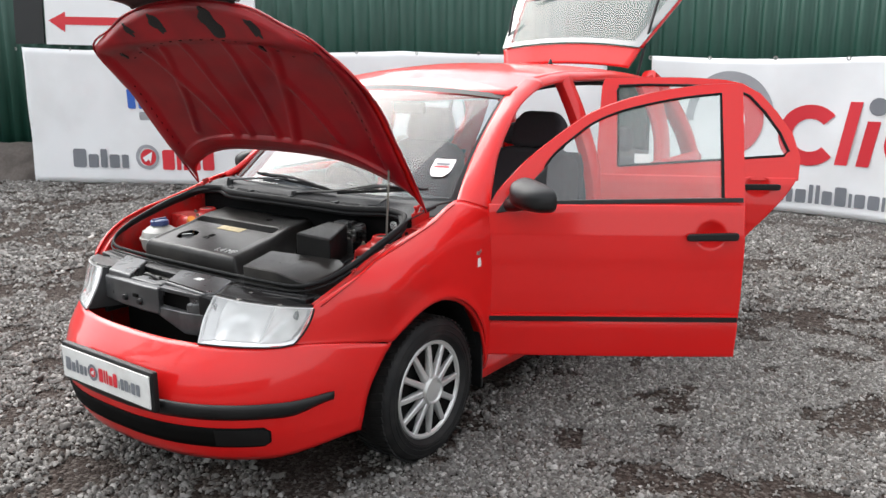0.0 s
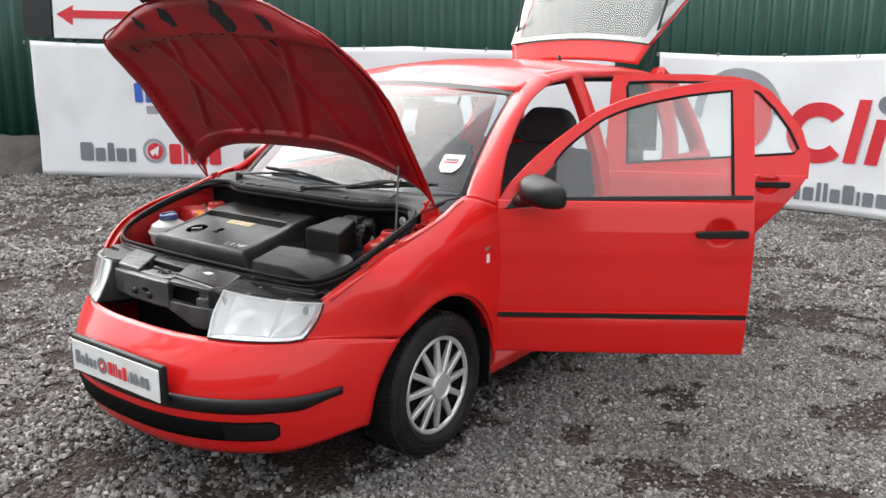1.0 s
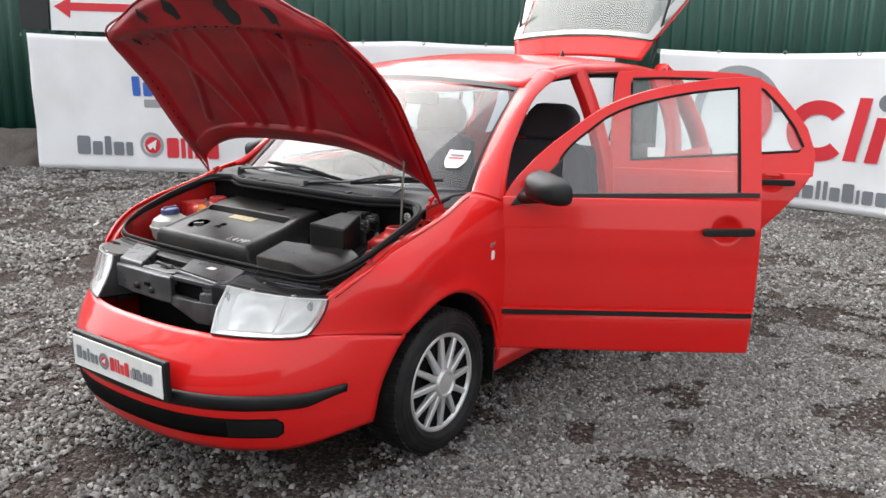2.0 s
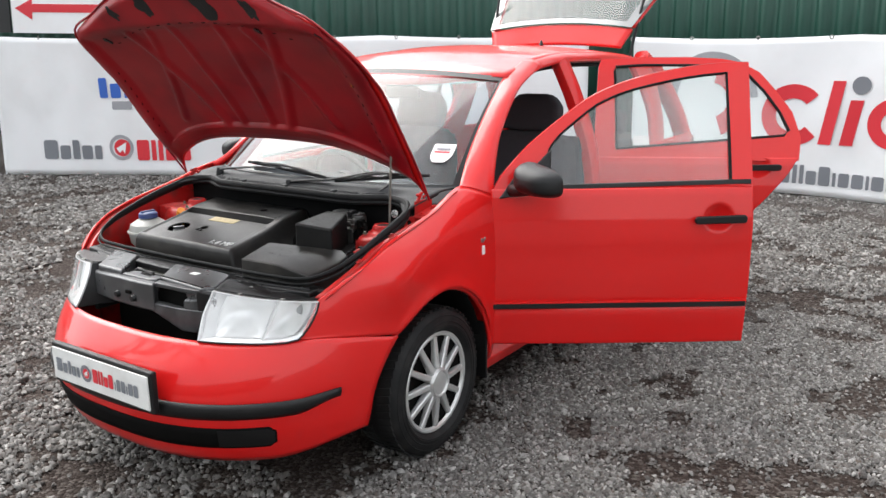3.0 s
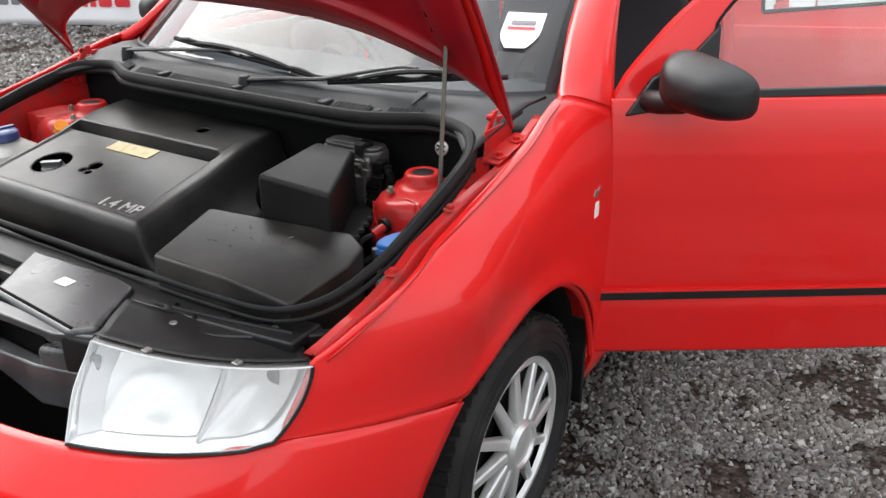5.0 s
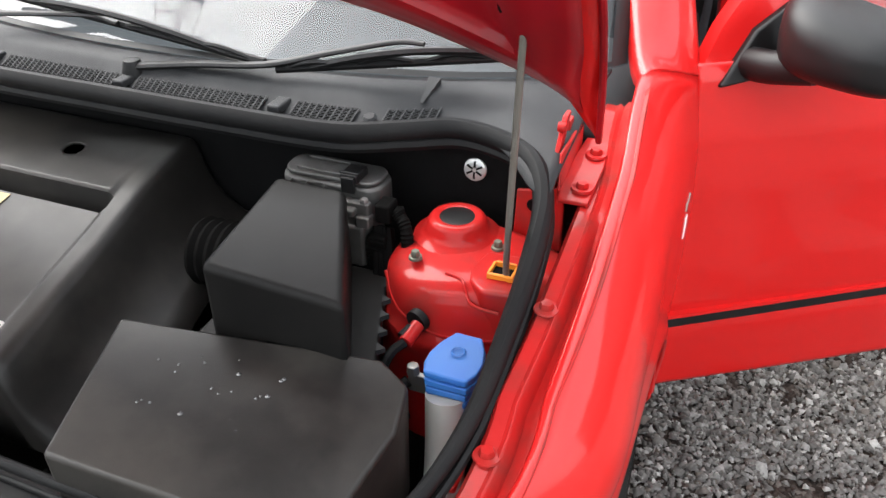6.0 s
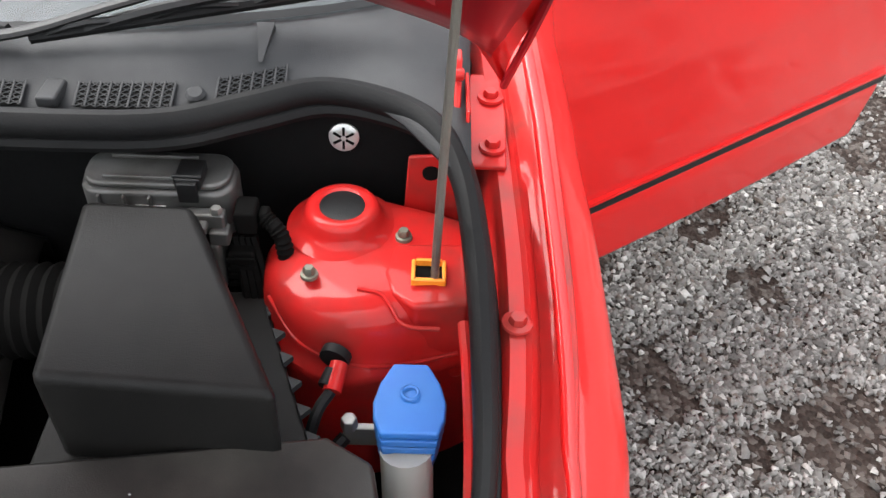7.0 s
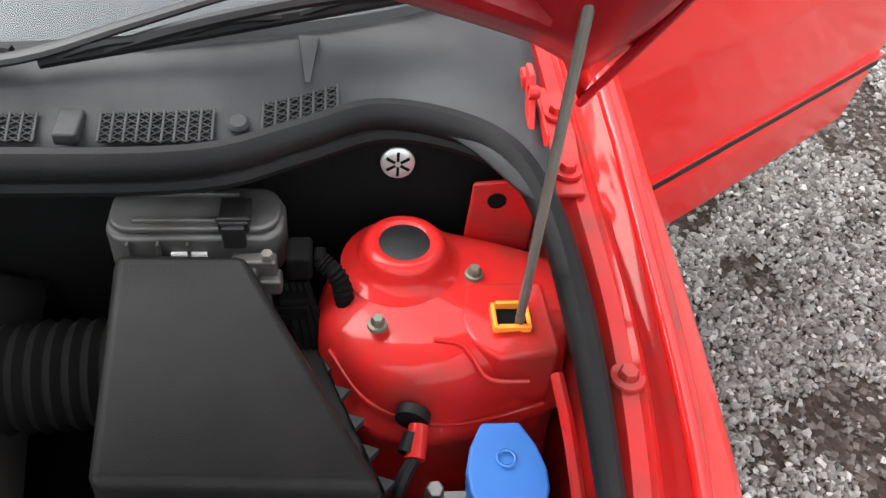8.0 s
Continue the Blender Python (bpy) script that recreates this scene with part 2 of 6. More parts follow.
def spline(points, n):
    """Points along a smooth curve through the points given (Catmull-Rom)."""
    p = [Vector(q) for q in points]
    p = [2 * p[0] - p[1]] + p + [2 * p[-1] - p[-2]]
    out = []
    for i in range(1, len(p) - 2):
        for k in range(n):
            t = k / n
            a, b, c, d = p[i - 1], p[i], p[i + 1], p[i + 2]
            out.append(0.5 * (2 * b + (c - a) * t + (2 * a - 5 * b + 4 * c - d) * t * t + (3 * b - a - 3 * c + d) * t ** 3))
    return out + [p[-2]]


def tube(points, radius, n=10, steps=6, closed=False, squash=1.0):
    pts = spline(points, steps) if steps else [Vector(p) for p in points]
    v, f = [], []
    for i, p in enumerate(pts):
        d = (pts[min(i + 1, len(pts) - 1)] - pts[max(i - 1, 0)]).normalized()
        side = d.cross(Vector((0, 0, 1)))
        side = side.normalized() if side.length > 1e-3 else Vector((1, 0, 0))
        up = side.cross(d)
        r = radius(i / (len(pts) - 1)) if callable(radius) else radius
        for k in range(n):
            a = 2 * math.pi * k / n
            v.append(tuple(p + side * (r * math.cos(a)) + up * (r * squash * math.sin(a))))
    for i in range(len(pts) - 1):
        for k in range(n):
            f.append((i * n + k, i * n + (k + 1) % n, (i + 1) * n + (k + 1) % n, (i + 1) * n + k))
    f += [tuple(range(n)), tuple(range(len(v) - 1, len(v) - n - 1, -1))]
    return v, f


def table(xs, ys):
    def f(x):
        return float(np.interp(x, xs, ys))
    return f


def curve(points, per=8):
    """A smooth function through (x, y) points."""
    s = spline([(p[0], p[1], 0) for p in points], per)
    return table([q.x for q in s], [q.y for q in s])


def lettering(name, text, size, material, parent, m, label=""):
    cu = bpy.data.curves.new(name, "FONT")
    cu.body, cu.size, cu.extrude, cu.align_x = text, size, 0.0012, "LEFT"
    tmp = bpy.data.objects.new(name, cu)
    scene.collection.objects.link(tmp)
    me = bpy.data.meshes.new_from_object(tmp.evaluated_get(bpy.context.evaluated_depsgraph_get()))
    bpy.data.objects.remove(tmp)
    me.materials.clear()
    me.materials.append(material)
    ob = new(name, me)
    ob.parent = parent
    ob.matrix_basis = m
    if label:
        ob["label"] = label
    return ob


# ---- ground ----
def soil(x, y):
    """How bare of stones the ground is here, 0 to 1."""
    a = 0.6 * noise.noise(Vector((x * 1.1, y * 1.1, 3.1))) + 0.9 * noise.noise(Vector((x * 3.8, y * 3.8, 7.7))) + 0.5 * noise.noise(Vector((x * 9, y * 9, 1.3)))
    return min(1.0, max(0.0, (a - 0.078) * 4.6))


def ground_material():
    m = bpy.data.materials.new("gravel_ground")
    m.use_nodes = True
    n, l = m.node_tree.nodes, m.node_tree.links
    p = n["Principled BSDF"]
    p.inputs["Roughness"].default_value = 0.9
    p.inputs["Specular IOR Level"].default_value = 0.15
    t = n.new("ShaderNodeTexCoord")
    v = n.new("ShaderNodeTexVoronoi")
    v.inputs["Scale"].default_value = 75.0
    l.new(t.outputs["Object"], v.inputs["Vector"])
    r = n.new("ShaderNodeValToRGB")
    e = r.color_ramp.elements
    e[0].position, e[0].color = 0.0, (0.020, 0.0140, 0.0115, 1)
    e[1].position, e[1].color = 1.0, (0.110, 0.095, 0.085, 1)
    k = e.new(0.55)
    k.color = (0.040, 0.029, 0.024, 1)
    s = n.new("ShaderNodeSeparateColor")
    l.new(v.outputs["Color"], s.inputs["Color"])
    l.new(s.outputs[0], r.inputs["Fac"])
    a = n.new("ShaderNodeTexNoise")
    a.inputs["Scale"].default_value, a.inputs["Detail"].default_value = 1.5, 8
    l.new(t.outputs["Object"], a.inputs["Vector"])
    q = n.new("ShaderNodeMapRange")
    q.inputs["From Min"].default_value, q.inputs["From Max"].default_value, q.inputs["To Max"].default_value = 0.5, 0.66, 0.8
    l.new(a.outputs["Fac"], q.inputs["Value"])
    x = n.new("ShaderNodeMix")
    x.data_type = "RGBA"
    x.inputs["B"].default_value = (0.023, 0.0145, 0.0112, 1)
    l.new(q.outputs["Result"], x.inputs["Factor"])
    l.new(r.outputs["Color"], x.inputs["A"])
    far, dist, away, stones = n.new("ShaderNodeMapping"), n.new("ShaderNodeVectorMath"), n.new("ShaderNodeMapRange"), n.new("ShaderNodeMix")
    far.inputs["Location"].default_value, far.inputs["Scale"].default_value = (0.30, -0.47, 0), (0.125, 0.20, 0)
    dist.operation, stones.data_type = "LENGTH", "RGBA"
    away.inputs["From Min"].default_value, away.inputs["From Max"].default_value = 0.75, 1.05
    grey = n.new("ShaderNodeValToRGB")
    grey.color_ramp.elements[0].color, grey.color_ramp.elements[1].color = (0.05, 0.044, 0.040, 1), (0.26, 0.245, 0.23, 1)
    l.new(s.outputs[1], grey.inputs["Fac"])
    l.new(t.outputs["Object"], far.inputs["Vector"])
    l.new(far.outputs["Vector"], dist.inputs[0])
    l.new(dist.outputs["Value"], away.inputs["Value"])
    l.new(away.outputs["Result"], stones.inputs["Factor"])
    l.new(x.outputs["Result"], stones.inputs["A"])
    l.new(grey.outputs["Color"], stones.inputs["B"])
    l.new(stones.outputs["Result"], p.inputs["Base Color"])
    b = n.new("ShaderNodeBump")
    b.inputs["Strength"].default_value, b.inputs["Distance"].default_value, b.invert = 0.9, 0.012, True
    l.new(v.outputs["Distance"], b.inputs["Height"])
    l.new(b.outputs["Normal"], p.inputs["Normal"])
    return m


def chip_material():
    m = bpy.data.materials.new("stone_chips")
    m.use_nodes = True
    n, l = m.node_tree.nodes, m.node_tree.links
    p = n["Principled BSDF"]
    p.inputs["Roughness"].default_value = 0.75
    g = n.new("ShaderNodeNewGeometry")
    r = n.new("ShaderNodeValToRGB")
    e = r.color_ramp.elements
    e[0].position, e[0].color = 0.0, (0.077, 0.068, 0.062, 1)
    e[1].position, e[1].color = 1.0, (0.505, 0.483, 0.452, 1)
    for pos, c in ((0.25, (0.134, 0.123, 0.113)), (0.5, (0.195, 0.182, 0.170)), (0.56, (0.110, 0.085, 0.068)), (0.66, (0.225, 0.212, 0.199)), (0.90, (0.312, 0.299, 0.281))):
        k = e.new(pos)
        k.color = (*c, 1)
    l.new(g.outputs["Random Per Island"], r.inputs["Fac"])
    a = n.new("ShaderNodeTexNoise")
    t = n.new("ShaderNodeTexCoord")
    a.inputs["Scale"].default_value, a.inputs["Detail"].default_value = 160.0, 3
    l.new(t.outputs["Object"], a.inputs["Vector"])
    x = n.new("ShaderNodeMix")
    x.data_type, x.blend_type = "RGBA", "MULTIPLY"
    x.inputs["Factor"].default_value = 0.6
    l.new(r.outputs["Color"], x.inputs["A"])
    l.new(a.outputs["Fac"], x.inputs["B"])
    l.new(x.outputs["Result"], p.inputs["Base Color"])
    return m


def chips(name, x0, x1, y0, y1, count, size, seed, keep):
    """Angular chips strewn over a stretch of ground, one mesh."""
    rng = np.random.default_rng(seed)
    x, y = rng.uniform(x0, x1, count), rng.uniform(y0, y1, count)
    ok = np.array([keep(a, b, c) for a, b, c in zip(x, y, rng.uniform(0, 1, count))])
    x, y = x[ok], y[ok]
    n = len(x)
    a = np.array([0.0, 2.1, 4.2])[None, :] + rng.uniform(-0.55, 0.55, (n, 3))
    low = np.stack([np.cos(a), np.sin(a), np.full((n, 3), -0.5)], 2) * rng.uniform(0.85, 1.3, (n, 3, 1))
    b = a + rng.uniform(-0.35, 0.35, (n, 3))
    high = np.stack([0.68 * np.cos(b), 0.68 * np.sin(b), np.full((n, 3), 0.55)], 2) * rng.uniform(0.75, 1.25, (n, 3, 1))
    v = np.concatenate([low, high], 1)
    s = size * rng.lognormal(0, 0.27, n)
    v *= (s[:, None] * np.stack([rng.uniform(0.95, 1.45, n), rng.uniform(0.65, 1.05, n), rng.uniform(0.55, 0.95, n)], 1))[:, None]
    tx, ty, tz = rng.normal(0, 0.33, n), rng.normal(0, 0.33, n), rng.uniform(0, 6.3, n)
    for axis, ang in ((0, tx), (1, ty), (2, tz)):
        i, j = [(1, 2), (0, 2), (0, 1)][axis]
        c, d = np.cos(ang)[:, None], np.sin(ang)[:, None]
        p, q = v[:, :, i].copy(), v[:, :, j].copy()
        v[:, :, i], v[:, :, j] = p * c - q * d, p * d + q * c
    v += np.stack([x, y, s * rng.uniform(0.15, 0.75, n)], 1)[:, None]
    sides = np.array([(3, 4, 5), (0, 1, 4), (0, 4, 3), (1, 2, 5), (1, 5, 4), (2, 0, 3), (2, 3, 5)])
    f = (sides[None] + 6 * np.arange(n)[:, None, None]).reshape(-1)
    me = bpy.data.meshes.new(name)
    me.vertices.add(6 * n)
    me.vertices.foreach_set("co", v.reshape(-1))
    me.loops.add(len(f))
    me.loops.foreach_set("vertex_index", f)
    me.polygons.add(7 * n)
    me.polygons.foreach_set("loop_start", np.arange(0, len(f), 3))
    me.polygons.foreach_set("loop_total", np.full(7 * n, 3))
    me.update()
    me.validate()
    return new(name, me)


GROUND = ground_material()
tagged(part("ground", ([(-90, -90, -0.003), (90, -90, -0.003), (90, 90, -0.003), (-90, 90, -0.003)], [(0, 1, 2, 3)]), GROUND, None, "grey crushed stone yard with bare damp earth"), category="gravel", kind="structure")


# ---- the car's shape ----
side_x = table([.16, .20, .30, .45, .60, .75, .85, .95, 1.02, 1.10, 1.20, 1.30, 1.40, 1.46], [.735, .755, .782, .797, .804, .806, .802, .788, .765, .738, .706, .676, .645, .62])
nose_b = curve([(.14, .77), (.16, .79), (.20, .825), (.25, .848), (.34, .868), (.42, .870), (.50, .843), (.55, .810), (.61, .760), (.68, .715), (.74, .678), (.80, .668), (.90, .69), (1.1, .80)])
nose_n = table([.16, .61, .74, .85, 1.1], [2.5, 2.5, 2.75, 3.0, 3.0])


def hull(y, z):
    """Half width of the body at a place along it and a height."""
    a = side_x(z)
    if y < 0:
        n = nose_n(z)
        return a * max(0.0, 1 - (min(1.0, -y / nose_b(z))) ** n) ** (1 / n)
    return a * (1 - 0.035 * max(0.0, (y - 1.9) / 1.2) ** 2)


def front(deg, z):
    """A place on the rounded front; 0 degrees is the middle, 90 the flank at the axle."""
    s, c, n = math.sin(radians(deg)), math.cos(radians(deg)), nose_n(z)
    return math.copysign(side_x(z) * abs(s) ** (2 / n), s), -nose_b(z) * max(0, c) ** (2 / n), z


def deg_at(x, z):
    return math.degrees(math.asin(min(1.0, abs(x) / side_x(z)) ** (nose_n(z) / 2)))


ARCH_Y, ARCH_Z, ARCH_A, ARCH_B = 0.032, 0.283, 0.370, 0.371


def arch_z(y, cy=0.0):
    k = (y - cy - ARCH_Y) / ARCH_A
    return ARCH_Z + ARCH_B * math.sqrt(max(0.0, 1 - k * k))


wing_top = curve([(-.56, .69), (-.47, .745), (-.40, .792), (-.29, .848), (-.19, .884), (-.03, .922), (.10, .955), (.20, .988), (.28, 1.004), (.34, 0.990), (.44, 0.948)])
seam = curve([(-.70, .606), (-.60, .606), (-.53, .604), (-.40, .588), (-.25, .560), (-.10, .530)])

car = thing("car", "red five-door hatchback with bonnet, doors and tailgate open, on gravel", "car")


# ---- front bumper ----
def smooth(a, b, t):
    t = max(0.0, min(1.0, (t - a) / (b - a)))
    return t * t * (3 - 2 * t)


def bumper_end(z):
    """Where the bumper stops at the wheel arch, in degrees round the front."""
    k = max(0.0, min(1.0, (z - ARCH_Z) / ARCH_B))
    y = ARCH_Y - ARCH_A * math.sqrt(1 - k * k)
    return deg_at(hull(y, z), z)


def bumper(u, v):
    s = 2 * u - 1
    top = 0.600
    if abs(s) > 0.5:
        top = seam(max(-.70, front(s * bumper_end(0.57), 0.58)[1])) - 0.001
    low = 0.19 + 0.05 * smooth(0.6, 1.0, abs(s))
    z = low + (top - low) * v
    x, y, z = front(s * bumper_end(z), z)
    return x + math.copysign(0.004, s) * smooth(0.90, 1.0, abs(s)) * smooth(0.40, 0.50, z), y, z


bump = part("front_bumper", surf(bumper, 90, 22), RED, car, "red painted bumper with a black rubbing strip", solid=0.012)


D_END = deg_at(0.724, 0.42)
def strip_face(u, v):
    s = 2 * u - 1
    k = smooth(0.80, 1.0, abs(s))
    low, high = 0.364 + 0.036 * k, 0.420 + 0.012 * k
    z = low + (high - low) * v
    p = front(s * D_END, z)
    f = 1 + (0.007 + 0.007 * math.sin(math.pi * v) ** 0.5) / 0.8
    return p[0] * f, p[1] * f, p[2]


part("rubbing_strip", surf(strip_face, 80, 4), TRIM, bump, "matt black rubbing strip", solid=0.012)
D_LOW = deg_at(0.60, 0.30)
def intake(u, v):
    s = 2 * u - 1
    h = 0.038 * (1 - smooth(0.955, 1.0, abs(s)) * 0.45)
    p = front(s * D_LOW, 0.291 + h * (2 * v - 1))
    return p[0] * 1.005, p[1] * 1.005, p[2]


# Near-black sheets put the shade of the intake and bumper inside into colour.
part("lower_grille", surf(intake, 100, 3), DARK, bump, "near-black sheet for the shaded lower intake", solid=0.01)
part("bumper_shade_sheet", surf(lambda u, v: tuple(Vector(front(-52 + 104 * u, 0.30 + 0.285 * v)) * 0.965 + Vector((0, 0, 0.010))), 40, 4), DARK, bump, "added near-black sheet for shade inside the bumper")
part("intake_blank", surf(lambda u, v: tuple(Vector(intake(0.83 + 0.165 * u, 0.08 + 0.84 * v)) * 1.004), 16, 4), TRIM, bump, "black blanking plate")

# number plate in its black holder, printed with a dealer's mark
plate = part("number_plate_holder", box(-0.262, 0.302, -0.892, -0.868, 0.384, 0.530), TRIM, bump, "black plastic plate holder", bevel=0.006)
part("number_plate", box(-0.249, 0.289, -0.899, -0.8935, 0.398, 0.516), WHITE, plate, "white show plate with grey and red print", bevel=0.002)


def marks(widths, gap, h, tall, x0, z0, put, thick=0.001):
    """A row of letter-sized blocks, low or tall, each with a bite so that they do not run together."""
    shapes, x = [], x0
    for w, t in zip(widths, tall):
        hh = h * (1.0 if t else 0.72)
        s = min(w, hh) * 0.12
        poly = [(x + s, z0), (x + w - s, z0), (x + w, z0 + s), (x + w, z0 + hh - s), (x + w - s, z0 + hh), (x + s, z0 + hh), (x, z0 + hh - s), (x, z0 + s)]
        shapes.append(([put(a, b) for a, b in poly], [tuple(range(8))]))
        x += w + gap
    return join(*shapes), x


def disc(cx, cz, r0, r1, put, n=28, a0=0, a1=360):
    v, f = [], []
    for i in range(n + 1):
        a = radians(a0 + (a1 - a0) * i / n)
        v += [put(cx + r0 * math.cos(a), cz + r0 * math.sin(a)), put(cx + r1 * math.cos(a), cz + r1 * math.sin(a))]
    return v, [(2 * i, 2 * i + 1, 2 * i + 3, 2 * i + 2) for i in range(n)]


on_plate = lambda a, b: (a + 0.02, -0.9012, b)
s, x = marks([.034, .024, .016, .024, .016], .006, .05, [1, 0, 1, 0, 0], -.245, .432, on_plate)
part("print", s, INK_GREY, plate, "dark grey printed blocks")
part("print", disc(-0.068, 0.456, 0.019, 0.031, on_plate), INK_GREY, plate)
part("print", disc(-0.068, 0.456, 0.0, 0.018, on_plate), INK_RED, plate, "red printed disc")
arrow_head = lambda cx, cz, r, put: ([put(cx + r * a, cz + r * b) for a, b in ((-0.70, -0.05), (0.62, 0.72), (0.35, -0.70), (0.10, -0.22), (-0.30, -0.62))], [(0, 1, 3), (3, 1, 2), (0, 3, 4)])
part("print", arrow_head(-0.068, 0.456, 0.017, lambda a, b: (a + 0.02, -0.9018, b)), WHITE, plate, "small white arrow shape")
s, x = marks([.028, .010, .010, .022, .024], .005, .05, [1, 1, 1, 0, 1], -.03, .432, on_plate)
part("print", s, INK_RED, plate, "red printed blocks")
s, x = marks([.006, .02, .022, .006, .024, .022], .005, .042, [0, 1, 1, 0, 1, 1], x + .004, .432, on_plate)
part("print", s, INK_GREY, plate)


# ---- front wings ----
def wing(u, v):
    y = -0.552 + (0.432 + 0.552) * u
    t = wing_top(y)
    if y < ARCH_Y - 0.25:
        b = seam(y) + 0.002
    elif y < ARCH_Y + ARCH_A:
        b = max(arch_z(y), 0.25)
    else:
        b = 0.25
    if y < -0.484:
        t = 0.604 + (y + 0.552) / 0.068 * 0.138
    z = b + (t - b) * v
    x = hull(y, z)
    k = max(0.0, (v - 0.55) / 0.45)
    x -= (0.052 * k ** 2.4) * min(1.0, max(0.0, (y + 0.5) / 0.25)) * (1 - 0.9 * smooth(0.26, 0.43, y))
    x += 0.008 * math.exp(-((z - 0.79) / 0.08) ** 2) * smooth(-0.42, -0.24, y) * (1 - smooth(0.0, 0.16, y)) + 0.021 * math.exp(-((y + 0.25) / 0.13) ** 2 - ((z - 0.735) / 0.10) ** 2)
    if ARCH_Y - ARCH_A < y < ARCH_Y + ARCH_A:
        x += 0.010 * math.exp(-((z - b) / 0.035) ** 2) * smooth(-0.26, -0.15, y)
    return x, y, z


wings = []
for sgn in (1, -1):
    s = surf(wing, 96, 22)
    w = part("front_wing", s if sgn > 0 else flip(s), RED, car, "red painted front wing", solid=0.008)
    wings.append(w)
    lip = [(hull(ARCH_Y + ARCH_A * math.cos(a), 0.5) - 0.012, ARCH_Y + ARCH_A * math.cos(a), ARCH_Z + ARCH_B * math.sin(a)) for a in np.linspace(0.12, 2.45, 26)]
    s = tube(lip, 0.010, 8, 0)
    part("arch_lip", s if sgn > 0 else flip(s), RED, w)
    # inner wheel housing
    s = surf(lambda u, v: (0.42 + (hull(ARCH_Y + (ARCH_A + 0.04) * math.cos(3.14 * u), ARCH_Z - 0.07 + ARCH_B * math.sin(3.14 * u)) - 0.045 - 0.42) * v, ARCH_Y + (ARCH_A + 0.012) * math.cos(3.14 * u), ARCH_Z - 0.05 + (ARCH_B + 0.055) * math.sin(3.14 * u)), 24, 4)
    part("wheel_housing", s if sgn > 0 else flip(s), FELT, w, "black wheel arch liner", solid=0.004)
    flap = box(0.60, 0.775, 0.392, 0.404, 0.17, 0.42)
    part("mud_flap", flap if sgn > 0 else flip(flap), TRIM, w, "black rubber mud flap", bevel=0.006)


part("side_badge", prism([(-.011 + .32, .730), (.011 + .32, .730), (.013 + .32, .748), (.009 + .32, .768), (-.009 + .32, .768), (-.013 + .32, .748)], 0.797, 0.807, "x"), WHITE, wings[0], "small white shield badge", bevel=0.002)
part("side_badge_crest", prism([(.300, .785), (.318, .778), (.338, .792), (.336, .802), (.318, .794), (.306, .800)], 0.796, 0.806, "x"), STEEL, wings[0], "small chrome badge", bevel=0.002)


# ---- headlamps ----
def lamp(off, shrink=0.0):
    def fn(u, v):
        top, low = 0.752 - 0.026 * u, 0.600 + 0.007 * smooth(0.88, 1.0, u)
        z = low + shrink + (top - low - 2 * shrink) * v
        xa, xb = 0.345 - 0.012 * math.sin(math.pi * v) + shrink, 0.668 - 0.036 * (1 - v) ** 2 - shrink
        x = xa + (xb - xa) * u
        p = front(deg_at(x, z), z)
        k = 1 + off / 0.72
        return p[0] * k, p[1] * k, p[2]
    return fn


